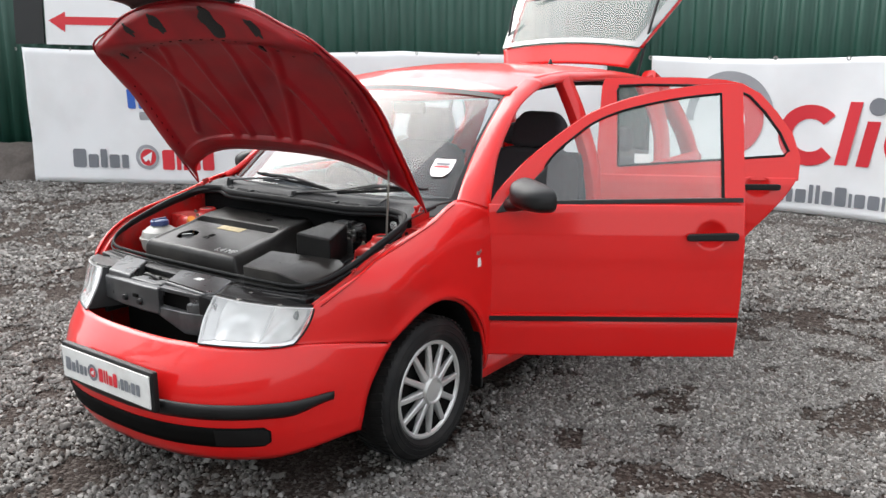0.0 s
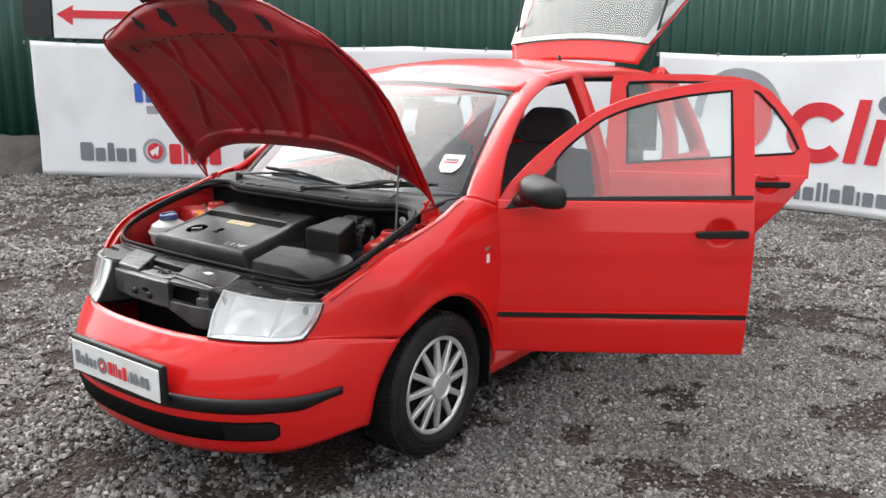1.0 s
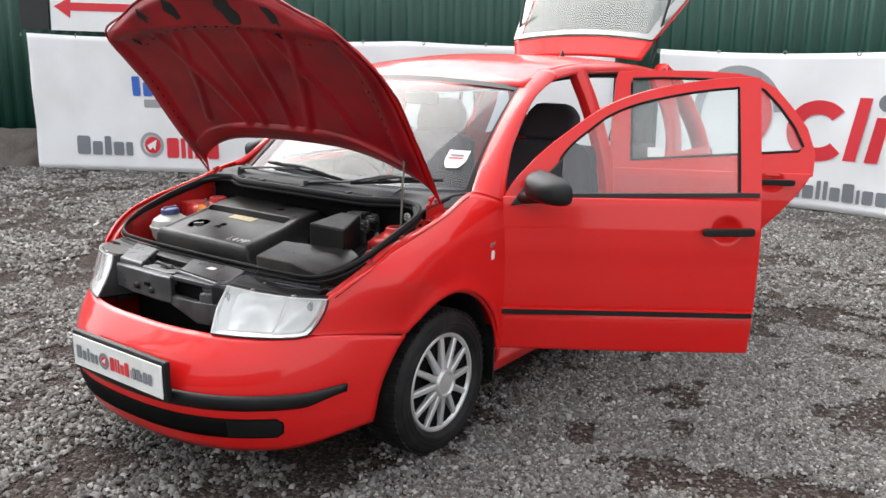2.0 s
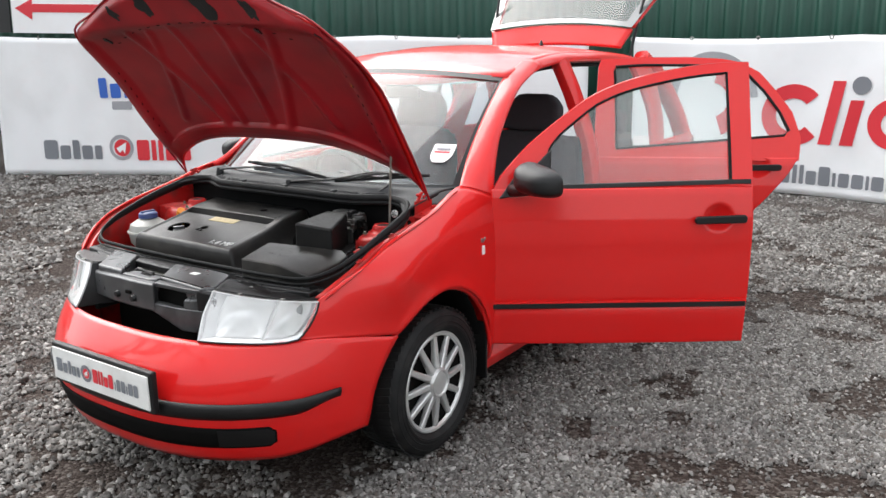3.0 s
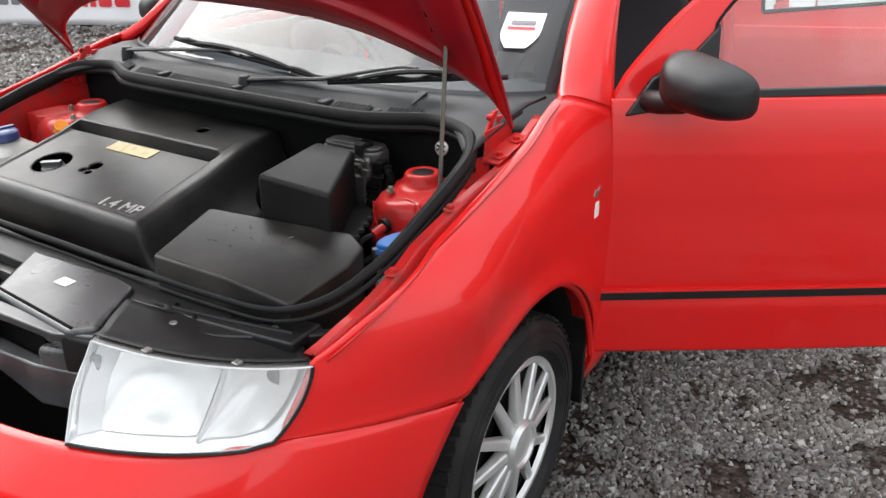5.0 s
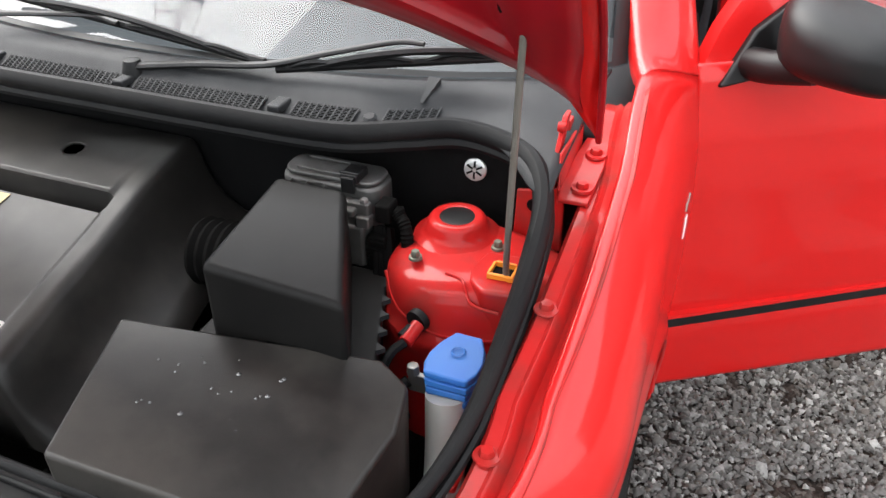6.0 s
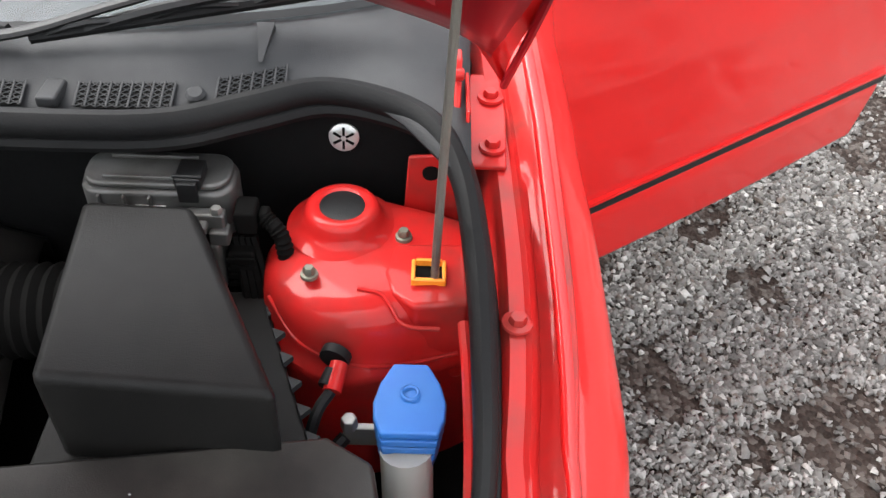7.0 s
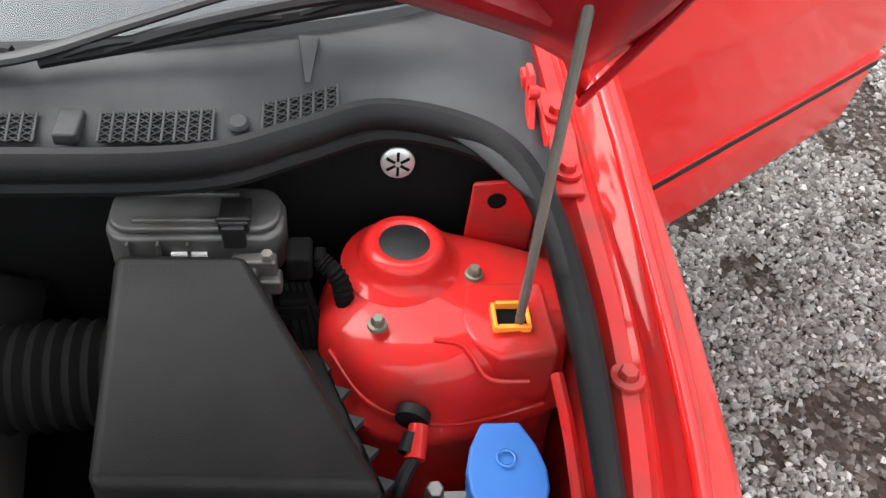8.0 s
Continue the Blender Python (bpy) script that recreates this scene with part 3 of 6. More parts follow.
for sgn in (1, -1):
    side = (lambda s: s) if sgn > 0 else flip
    h = part("headlamp", side(join(surf(lamp(-0.11, -0.004), 12, 6), box(0.36, 0.60, -0.50, -0.40, 0.61, 0.73))), TRIM, car, "headlamp with clear lens and chrome reflectors")
    edge = [lamp(0.0)(u, v) for u, v in [(k / 16, 0) for k in range(17)] + [(1, k / 6) for k in range(1, 7)] + [(1 - k / 16, 1) for k in range(1, 17)] + [(0, 1 - k / 6) for k in range(1, 7)]]
    inner = [lamp(-0.12, 0.004)(u, v) for u, v in [(k / 16, 0) for k in range(17)] + [(1, k / 6) for k in range(1, 7)] + [(1 - k / 16, 1) for k in range(1, 17)] + [(0, 1 - k / 6) for k in range(1, 7)]]
    n = len(edge)
    part("housing", side((edge + inner, [(i, (i + 1) % n, n + (i + 1) % n, n + i) for i in range(n)])), CHROME, h, "silvered lamp housing", solid=0.002)
    part("lamp_case", side(join(surf(lambda u, v: tuple(Vector(lamp(-0.12 * u, 0.0)(0, v)) + Vector((-0.005, 0, 0))), 6, 6), surf(lambda u, v: tuple(Vector(lamp(-0.12 * v, 0.0)(u, 0)) + Vector((0, 0, -0.005))), 16, 4))), TRIM, h, "black lamp case")
    part("reflector", side(surf(lambda u, v: lamp(-0.028 - 0.062 * (math.sin(math.pi * u) * math.sin(math.pi * v)) ** 0.7, 0.008)(0.13 + 0.55 * u, v), 28, 14)), CHROME, h, "chrome reflector")
    part("side_reflector", side(surf(lambda u, v: lamp(-0.022 - 0.045 * (math.sin(math.pi * u) * math.sin(math.pi * v)) ** 0.7, 0.008)(0.70 + 0.29 * u, v), 16, 12)), CHROME, h, "chrome indicator reflector")
    part("lamp_gap", side(tube([lamp(0.003)(k / 20, 0) for k in range(21)] + [lamp(0.003)(1, k / 8) for k in range(1, 9)], 0.0035, 6, 0)), TRIM, h, "thin black gap line")
    lens = part("lens", side(surf(lamp(0.004), 24, 8)), LENS, h, "clear lens")
    lens.visible_shadow = False
    part("lens_edge", side(tube([lamp(0.002)(k / 20, 1) for k in range(21)], 0.0022, 6, 0)), LAMPGREY, h)
    part("lens_top", side(surf(lambda u, v: tuple(Vector(lamp(0.002 - 0.012 * v)(u, 1)) + Vector((0, 0, 0.002))), 20, 2)), ALLOY, h, "grey top edge of the lens", solid=0.002)
    part("lamp_cover", side(surf(lambda u, v: tuple(Vector(lamp(-0.010 - 0.12 * v)(u, 1)) + Vector((0, 0, 0.0060 - 0.004 * math.sin(math.pi * min(1, 2.4 * v))))), 20, 8)), TRIM, h, "black cover over the lamp", solid=0.003)
    for cu in (0.30, 0.72):
        part("lens_clip", side(moved(box(-0.007, 0.007, -0.004, 0.010, 0.0, 0.007), Matrix.Translation(lamp(-0.004)(cu, 1)))), STEEL, h, bevel=0.002)
    part("lens_edge", side(tube([lamp(0.002)(0, k / 6) for k in range(7)], 0.003, 6, 0)), LAMPGREY, h)
    part("inner_bezel", side(surf(lambda u, v: lamp(-0.010 - 0.030 * u, 0.006)(0.01 + (0.13 + 0.035 * (1 - v) ** 2) * u, v), 8, 8)), LAMPGREY, h, "grey inner bezel")
    part("indicator_divider", side(tube([lamp(-0.016, 0.006)(0.69, k / 6) for k in range(7)], 0.004, 6, 0)), LAMPGREY, h)


# ---- wheels ----
def wheel(parent_name, x, y, sgn):
    w = part(parent_name, lathe([(0.10, -0.09), (0.185, -0.085), (0.187, 0.06), (0.17, 0.066), (0.05, 0.04), (0.05, -0.09)], 40, "x"), DARK, car, "road wheel with a silver twelve-spoke trim", m=Matrix.Translation((sgn * x, y, 0.284)) @ (Matrix.Identity(4) if sgn > 0 else Matrix.Rotation(math.pi, 4, "Z")))
    part("tyre", lathe([(0.195, -0.085), (0.219, -0.096), (0.255, -0.095), (0.277, -0.084), (0.2875, -0.066), (0.29, 0.0), (0.2875, 0.066), (0.277, 0.084), (0.255, 0.095), (0.219, 0.096), (0.195, 0.075)], 64, "x"), TYRE, w, "black road tyre")
    for rr, hh in ((0.226, 0.0968), (0.262, 0.0935), (0.240, 0.0968)):
        part("sidewall_ridge", lathe([(rr - 0.003, hh - 0.002), (rr - 0.0015, hh + 0.0012), (rr + 0.0015, hh + 0.0010), (rr + 0.003, hh - 0.002)], 64, "x"), TYRE, w)
    grooves = []
    for k in range(60):
        a = 2 * math.pi * k / 60
        for s2 in (-1, 1):
            g = box(s2 * 0.018 + s2 * 0.002, s2 * 0.018 + s2 * 0.062, -0.010, 0.010, 0.2865, 0.2925)
            sh = Matrix.Rotation(a + 0.05 * s2, 4, "X") @ Matrix.Rotation(0.25 * s2, 4, "Z")
            grooves.append(moved(g, sh))
    part("tread", join(*grooves), TYRE, w, smooth=False)["kind"] = "stuff"
    part("trim_ring", lathe([(0.199, 0.066), (0.200, 0.078), (0.195, 0.084), (0.186, 0.083), (0.180, 0.072)], 56, "x"), SILVER, w, "silver plastic wheel trim")
    for k in range(12):
        a = 2 * math.pi * k / 12
        prof = [(-0.0150, 0.050), (0.0150, 0.050), (0.0130, 0.187), (-0.0130, 0.187)]
        sp = [(0.080 + 0.012 * (1 - (r - .055) / .117), c * 0.82, r) for c, r in prof] + [(0.062, c, r) for c, r in prof]
        s = (sp, [(0, 1, 2, 3), (4, 7, 6, 5), (0, 4, 5, 1), (1, 5, 6, 2), (2, 6, 7, 3), (3, 7, 4, 0)])
        part("spoke", moved(s, Matrix.Rotation(a, 4, "X")), SILVER, w, bevel=0.006)
    part("hub_cap", lathe([(0.0, 0.100), (0.030, 0.100), (0.044, 0.097), (0.060, 0.090), (0.062, 0.070)], 32, "x"), SILVER, w)
    part("hub_ring", lathe([(0.044, 0.097), (0.047, 0.104), (0.053, 0.104), (0.058, 0.092)], 36, "x"), SILVER, w)
    return w


wheel("front_wheel", 0.694, 0.028, 1)
wheel("front_wheel", 0.694, 0.028, -1)
wheel("rear_wheel", 0.680, 2.50, 1)
wheel("rear_wheel", 0.680, 2.50, -1)


# ---- bonnet, propped open ----
HINGE_Y, HINGE_Z, BONNET_OPEN = 0.20, 0.955, 68.9


def bonnet_x(y):
    return hull(y, wing_top(y)) - 0.052 * min(1.0, max(0.0, (y + 0.5) / 0.25)) - 0.006


def bonnet_z(x, y):
    return wing_top(max(-0.50, y)) + (y + 0.50) * 0.15 * (y < -0.50) + (0.025 + 0.050 * smooth(-0.25, -0.55, y)) * (1 - (x / 0.70) ** 2)


bonnet_front = curve([(-.02, -.655), (.0, -.655), (.15, -.650), (.27, -.634), (.39, -.602), (.49, -.561), (.61, -.506), (.66, -.475), (.70, -.442), (.76, -.37)])
bonnet_rear = curve([(-.05, .055), (.0, .055), (.20, .058), (.35, .072), (.48, .106), (.60, .164), (.655, .204), (.685, .248), (.702, .298), (.74, .36)])


def bonnet_at(u, v, off=0.0):
    s = 2 * u - 1
    yy = 0.30 - (0.30 + 0.47) * v
    x = s * (bonnet_x(yy) - 0.0145)
    y = bonnet_rear(abs(x)) + (bonnet_front(abs(x)) - bonnet_rear(abs(x))) * v
    return x, y, bonnet_z(x, y) + off


def near_line(x, y, ax, ay, bx, by, w):
    """1 on a line of the plan, falling to 0 away from it and past its ends."""
    dx, dy = bx - ax, by - ay
    t = ((x - ax) * dx + (y - ay) * dy) / (dx * dx + dy * dy)
    k = max(0.0, min(1.0, t))
    return math.exp(-(math.hypot(x - ax - k * dx, y - ay - k * dy) / w) ** 4)


def bonnet_inner(u, v):
    x, y, z = bonnet_at(0.012 + 0.976 * u, 0.010 + 0.980 * v)
    a = abs(x)
    back = bonnet_rear(a) - y
    raised = max(smooth(0.605, 0.630, a), 1 - smooth(0.070, 0.086, back), smooth(0.150, 0.190, -y - 0.322 + 0.10 * a * a))
    rib = max(near_line(a, y, .37, -.46, .175, -.02, .020), 0.8 * near_line(a, y, .125, -.48, .080, -.02, .016), 0.8 * near_line(a, y, .26, -.46, .43, -.04, .016))
    bead = 0.006 * math.exp(-((back - 0.030) / 0.010) ** 2) + 0.004 * math.exp(-((a - 0.655) / 0.008) ** 2)
    hem = smooth(0.0, 0.075, back) * smooth(0.0, 0.035, bonnet_x(0.30 - 0.77 * v) - 0.0145 - a) * smooth(0.0, 0.04, y - bonnet_front(a))
    return x, y, z - 0.005 - (0.005 + 0.016 * max(raised, 0.75 * rib) + bead) * hem


MB = Matrix.Translation((0, HINGE_Y - 0.169, HINGE_Z + 0.087)) @ Matrix.Rotation(-radians(BONNET_OPEN), 4, "X") @ Matrix.Translation((0, -HINGE_Y, -HINGE_Z))
bonnet = part("bonnet", surf(bonnet_at, 40, 30), RED, car, "red bonnet propped open, inner frame showing", solid=0.004, m=MB)
# Inner frame and folded edge carry the shade in their darker red.
part("inner_frame", surf(bonnet_inner, 110, 80), RED_SHADED, bonnet, "red pressed inner frame with ribs, darkened for shade", solid=0.003)
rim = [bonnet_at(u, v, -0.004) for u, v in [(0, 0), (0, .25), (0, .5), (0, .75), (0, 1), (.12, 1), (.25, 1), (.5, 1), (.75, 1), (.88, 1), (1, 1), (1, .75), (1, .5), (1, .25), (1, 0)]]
part("folded_edge", tube(rim, 0.0045, 8, 6), RED_SHADED, bonnet)
# grille carried on the bonnet's nose
part("grille", surf(lambda u, v: ((2 * u - 1) * (0.30 - 0.02 * v), -0.640 - 0.09 * v - 0.03 * (1 - (2 * u - 1) ** 2), bonnet_z(0, -0.64) - 0.01 - 0.13 * v ** 1.5), 24, 8), TRIM, bonnet, "black radiator grille on the bonnet nose", solid=0.02)
part("grille_surround", tube([((2 * k / 24 - 1) * 0.30, -0.640 - 0.03 * (1 - (2 * k / 24 - 1) ** 2), bonnet_z(0, -0.64) - 0.002) for k in range(25)], 0.012, 8, 0), STEEL, bonnet, "chrome grille surround")
for bx, by, bw in ((-0.19, -0.570, 0.046), (0.13, -0.570, 0.066), (0.37, -0.540, 0.036), (0.640, -0.450, 0.012), (0.345, -0.462, 0.012), (-0.50, -0.440, 0.013), (-0.36, -0.555, 0.026)):
    blot = []
    for k in range(22):
        a = 2 * math.pi * k / 22
        r = bw * (1 + 0.75 * noise.noise(Vector((math.cos(a) * 1.3 + bx * 9, math.sin(a) * 1.3, by * 7))))
        blot.append((bx + 0.75 * r * math.cos(a) + 0.5 * r * math.sin(a), by + 0.95 * r * math.sin(a)))
    part("sealant_patch", prism(blot, lambda p: bonnet_z(p[0], p[1]) - 0.0295, lambda p: bonnet_z(p[0], p[1]) - 0.024), TRIM, bonnet, "irregular black sealant patch on the inner frame")
for hu, hv, lw in [(0.16 + 0.045 * k, 0.79, 0.011) for k in range(16)] + [(0.945, 0.20 + 0.06 * k, 0.006) for k in range(9)] + [(0.055, 0.20 + 0.06 * k, 0.006) for k in range(9)]:
    q = bonnet_inner(hu, hv)
    # Slots are near-black discs, their inner shade given as colour.
    part("frame_slot", moved(lathe([(0.0, -0.0035), (lw, -0.003), (lw, 0.004)], 10), Matrix.Translation(q) @ Matrix.Diagonal((1.0 if lw > 0.01 else 0.5, 0.4 if lw > 0.01 else 1.5, 1, 1))), DARK, bonnet)
part("bonnet_mark", moved(lathe([(0.0, -0.003), (0.008, -0.002), (0.009, 0.002)], 12), Matrix.Translation(bonnet_inner(0.935, 0.60))), ORANGE, bonnet, "small orange paint dot")
hook = MB.inverted() @ Vector((0.634, -0.016, 1.196))
part("rod_clip", moved(box(-0.014, 0.014, -0.018, 0.018, -0.012, 0.03), Matrix.Translation(hook)), TRIM, bonnet, "black prop clip", bevel=0.004)
def hinge(side):
    h = part("bonnet_hinge", side(join(prism([(0.664, 0.045), (0.704, 0.045), (0.706, 0.120), (0.700, 0.178), (0.668, 0.178), (0.660, 0.110)], lambda p: 0.912 + 0.20 * (p[1] - 0.05), lambda p: 0.918 + 0.20 * (p[1] - 0.05)), box(0.660, 0.664, 0.060, 0.172, 0.900, 0.972))), RED_BAY, car, "red pressed bonnet hinge", bevel=0.003)
    for y0, y1, z1, w in ((0.088, 0.122, 1.000, 0.010), (0.140, 0.140, 0.985, 0.009)):
        part("hinge_arm", side(([(x, y + d * w, z) for x in (0.648, 0.655) for y, z in ((y0, 0.905), (y0 - 0.004, 0.955), (y1, z1)) for d in (-1, 1)],
             [(0, 1, 3, 2), (2, 3, 5, 4), (6, 8, 9, 7), (8, 10, 11, 9), (0, 6, 7, 1), (4, 5, 11, 10), (0, 2, 8, 6), (2, 4, 10, 8), (1, 7, 9, 3), (3, 9, 11, 5)])), RED_BAY, h, bevel=0.002)
    for py, pz in ((0.084, 0.945), (0.150, 0.940), (0.098, 0.990)):
        part("hinge_pin", side(moved(lathe([(0.0, 0.011), (0.005, 0.011), (0.0065, 0.009), (0.0065, 0.001)], 12, "x"), Matrix.Translation((0.646, py, pz)))), RED_BAY, h)
    for by, bz in ((0.071, 0.922), (0.142, 0.936)):
        part("hinge_bolt", side(moved(join(lathe([(0.0, 0.010), (0.0068, 0.010), (0.0082, 0.007), (0.0082, 0.0)], 6), lathe([(0.0082, 0.0035), (0.0135, 0.003), (0.0145, 0.0)], 18)), Matrix.Translation((0.690, by, bz)))), RED_BAY, h)


hinge(lambda s: s)
hinge(flip)
part("prop_rod", tube([(0.634, -0.060, 0.858), (0.634, -0.059, 0.90), (0.636, -0.052, 1.03), (0.639, -0.044, 1.172), (0.640, -0.038, 1.190), (0.634, -0.014, 1.196)], 0.0042, 8, 6), RUST, car, "thin dull steel bonnet prop")


# ---- engine bay ----
def rail(u, v):
    """The inner flange of the wing, swept along the bay."""
    prof = [(0.016, -0.004), (-0.003, -0.026), (-0.011, -0.030), (-0.016, -0.015), (-0.021, -0.011), (-0.026, -0.015), (-0.040, -0.014), (-0.046, -0.022), (-0.050, -0.10), (-0.064, -0.35)]
    y = -0.47 + 0.72 * u
    k = min(len(prof) - 1, int(round(v * (len(prof) - 1))))
    x0 = bonnet_x(y) + 0.004
    return x0 + prof[k][0], y, wing_top(y) + prof[k][1] - (0.022 * smooth(-0.10, 0.12, y) if k > 2 else 0.0)


for sgn in (1, -1):
    side = (lambda s: s) if sgn > 0 else flip
    r = part("inner_wing", side(surf(rail, 40, 9)), RED_BAY, car, "red painted inner wing flange", solid=0.003)
    for by in (-0.31, -0.137):
        bx, bz = bonnet_x(by) - 0.029, wing_top(by) - 0.014
        part("wing_bolt", side(join(moved(lathe([(0.0, 0.009), (0.007, 0.009), (0.0085, 0.006), (0.0085, 0.0)], 6), Matrix.Translation((bx, by, bz))), moved(lathe([(0.0085, 0.003), (0.014, 0.002), (0.015, 0.0)], 16), Matrix.Translation((bx, by, bz))))), RED_BAY, r)
    cx, cy, cz = 0.556, -0.010, 0.852

    def tower(u, v):
        prof = [(0.0, 0.0), (0.050, 0.0), (0.068, -0.001), (0.080, -0.005), (0.089, -0.012), (0.096, -0.024), (0.099, -0.042), (0.100, -0.058), (0.104, -0.068), (0.110, -0.074), (0.112, -0.084), (0.106, -0.098), (0.108, -0.14), (0.118, -0.22), (0.13, -0.40)]
        k = min(len(prof) - 1, int(round(v * (len(prof) - 1))))
        a = 2 * math.pi * u
        e = 1 + 0.75 * max(0.0, math.cos(a)) ** 1.6
        dip = 0.006 * noise.noise(Vector((math.cos(a) * 1.6, math.sin(a) * 1.6, prof[k][0] * 20))) * smooth(0.04, 0.09, prof[k][0])
        return min(0.684, cx + prof[k][0] * math.cos(a) * e), cy + prof[k][0] * math.sin(a), cz + prof[k][1] + dip - 0.010 * smooth(0.60, 0.52, cx + prof[k][0] * math.cos(a)) * smooth(0.03, 0.07, prof[k][0]) * 0.5
    t = part("strut_tower", side(surf(tower, 72, 14)), RED_BAY, r, "red suspension strut tower")
    part("tower_dome", side(moved(lathe([(0.023, 0.0235), (0.027, 0.0255), (0.032, 0.0255), (0.036, 0.0235), (0.039, 0.019), (0.041, 0.012), (0.044, 0.006), (0.050, 0.0015), (0.058, -0.002)], 40), Matrix.Translation((0.538, 0.024, cz)) @ Matrix.Diagonal((1.0, 1.0, 1.0, 1)))), RED_BAY, t)
    part("tower_cap", side(moved(lathe([(0.0, 0.0245), (0.018, 0.0245), (0.0235, 0.0238), (0.0245, 0.018)], 30), Matrix.Translation((0.538, 0.024, cz)))), TRIM, t, "black rubber cap")
    for bx, by in ((0.512, -0.055), (0.602, 0.004)):
        part("tower_bolt", side(join(moved(lathe([(0.0, 0.0115), (0.0045, 0.0115), (0.006, 0.0098), (0.006, 0.003)], 6), Matrix.Translation((bx, by, cz))), moved(lathe([(0.006, 0.004), (0.0085, 0.0034), (0.009, 0.0)], 18), Matrix.Translation((bx, by, cz))))), ZINC, t, "dull zinc-plated bolt")
    part("bay_side", side(box(0.62, 0.63, -0.46, 0.10, 0.32, 0.70)), RED_BAY if sgn < 0 else FELT, car, "inner side of the engine bay")
    part("shelf", side(prism([(0.592, -0.005), (0.665, -0.004), (0.668, -0.088), (0.614, -0.094), (0.592, -0.076), (0.583, -0.048)], 0.74, lambda p: 0.8535 + 0.02 * (p[0] - 0.60))), RED_BAY, r, "red pressed plinth beside the tower", bevel=0.006)

for seam_pts in ([(0.560, -0.072, 0.853), (0.582, -0.078, 0.853), (0.592, -0.090, 0.850), (0.606, -0.104, 0.838), (0.640, -0.106, 0.836)], [(0.470, -0.060, 0.826), (0.505, -0.098, 0.800), (0.560, -0.114, 0.788), (0.615, -0.110, 0.790), (0.660, -0.100, 0.796)]):
    part("tower_seam", tube([(x, y + 0.002, z - 0.002) for x, y, z in seam_pts], 0.0022, 8, 6), RED_BAY, car, "sealed pressing seam")
part("inner_wing_fold", tube([(0.662, -0.105, 0.845), (0.666, -0.16, 0.830), (0.668, -0.24, 0.80), (0.664, -0.32, 0.77)], 0.006, 8, 5), RED_BAY, car, "folded edge of the inner wing")

SOCKET = Matrix.Translation((0.004, 0.011, 0))
# Near-black block drawn for the shade inside the socket.
part("socket_hole", moved(box(0.611, 0.638, -0.075, -0.050, 0.850, 0.8565), SOCKET), DARK, car)
part("prop_socket", moved(join(box(0.607, 0.611, -0.077, -0.048, 0.852, 0.862), box(0.637, 0.641, -0.077, -0.048, 0.852, 0.862), box(0.611, 0.637, -0.077, -0.073, 0.852, 0.862), box(0.611, 0.637, -0.052, -0.048, 0.852, 0.864)), SOCKET), ORANGE, car, "orange plastic socket for the prop", bevel=0.0015)
corner = part("bulkhead_corner", prism([(0.600, 0.82), (0.668, 0.82), (0.668, 0.925), (0.640, 0.910), (0.604, 0.906)], 0.070, 0.076, "y"), RED_BAY, car, "red bulkhead corner plate", bevel=0.003)
# Near-black disc drawn for the shade in the plate's hole.
part("plate_hole", moved(lathe([(0.0, 0.0), (0.009, 0.0), (0.0095, 0.002)], 16, "y"), Matrix.Translation((0.628, 0.0685, 0.886))), DARK, corner)
part("bulkhead", box(-0.66, 0.66, 0.105, 0.125, 0.32, 0.955), FELT, car, "black insulated bulkhead")
# Plain blocks coloured near-black for the shade deep in the bay.
part("bay_floor", box(-0.50, 0.50, -0.54, 0.12, 0.26, 0.30), DARK, car, "engine bay floor, near-black for shade")
part("engine_block", join(box(-0.44, 0.12, -0.32, 0.08, 0.30, 0.72), box(0.10, 0.56, -0.42, 0.05, 0.30, 0.62)), DARK, car, "rough engine and gearbox blocks, near-black for shade", bevel=0.03)
# fastener with a star of slots on the bulkhead
star = part("bulkhead_fastener", moved(lathe([(0.0, 0.004), (0.005, 0.0055), (0.0135, 0.0045), (0.016, 0.003), (0.0165, 0.0)], 28), Matrix.Translation((0.534, 0.1035, 0.905)) @ Matrix.Rotation(radians(80), 4, "X")), SILVER, car, "grey metal star fastener")
for k in range(6):
    part("slot", moved(box(-0.0014, 0.0014, 0.003, 0.0125, 0.0046, 0.0060), Matrix.Translation((0.534, 0.1035, 0.905)) @ Matrix.Rotation(radians(80), 4, "X") @ Matrix.Rotation(k * 2 * math.pi / 6, 4, "Z")), DARK, star)

# rubber seal round the bay
left = [(0.0, -0.455, 0.765), (0.20, -0.460, 0.768), (0.42, -0.462, 0.772), (0.56, -0.452, 0.778), (0.637, -0.40, 0.800), (0.672, -0.30, 0.838), (0.676, -0.18, 0.878), (0.671, -0.08, 0.908), (0.658, 0.005, 0.932), (0.628, 0.058, 0.953), (0.58, 0.088, 0.960), (0.51, 0.098, 0.963), (0.44, 0.062, 0.964), (0.36, 0.026, 0.965), (0.20, 0.016, 0.967), (0.0, 0.014, 0.968)]
ring = left + [(-x, y, z) for x, y, z in reversed(left[1:-1])] + [left[0]]
seal = part("bay_seal", tube(ring, lambda t: 0.0062 + 0.0073 * smooth(0.10, 0.24, min(t, 1 - t)), 10, 5, squash=1.15), RUBBER, car, "black rubber bay seal")
part("seal_lip", tube([(x * 1.012, y - 0.006, z - 0.016) for x, y, z in ring], lambda t: 0.0035 + 0.0055 * smooth(0.10, 0.24, min(t, 1 - t)), 8, 5), RUBBER, seal)


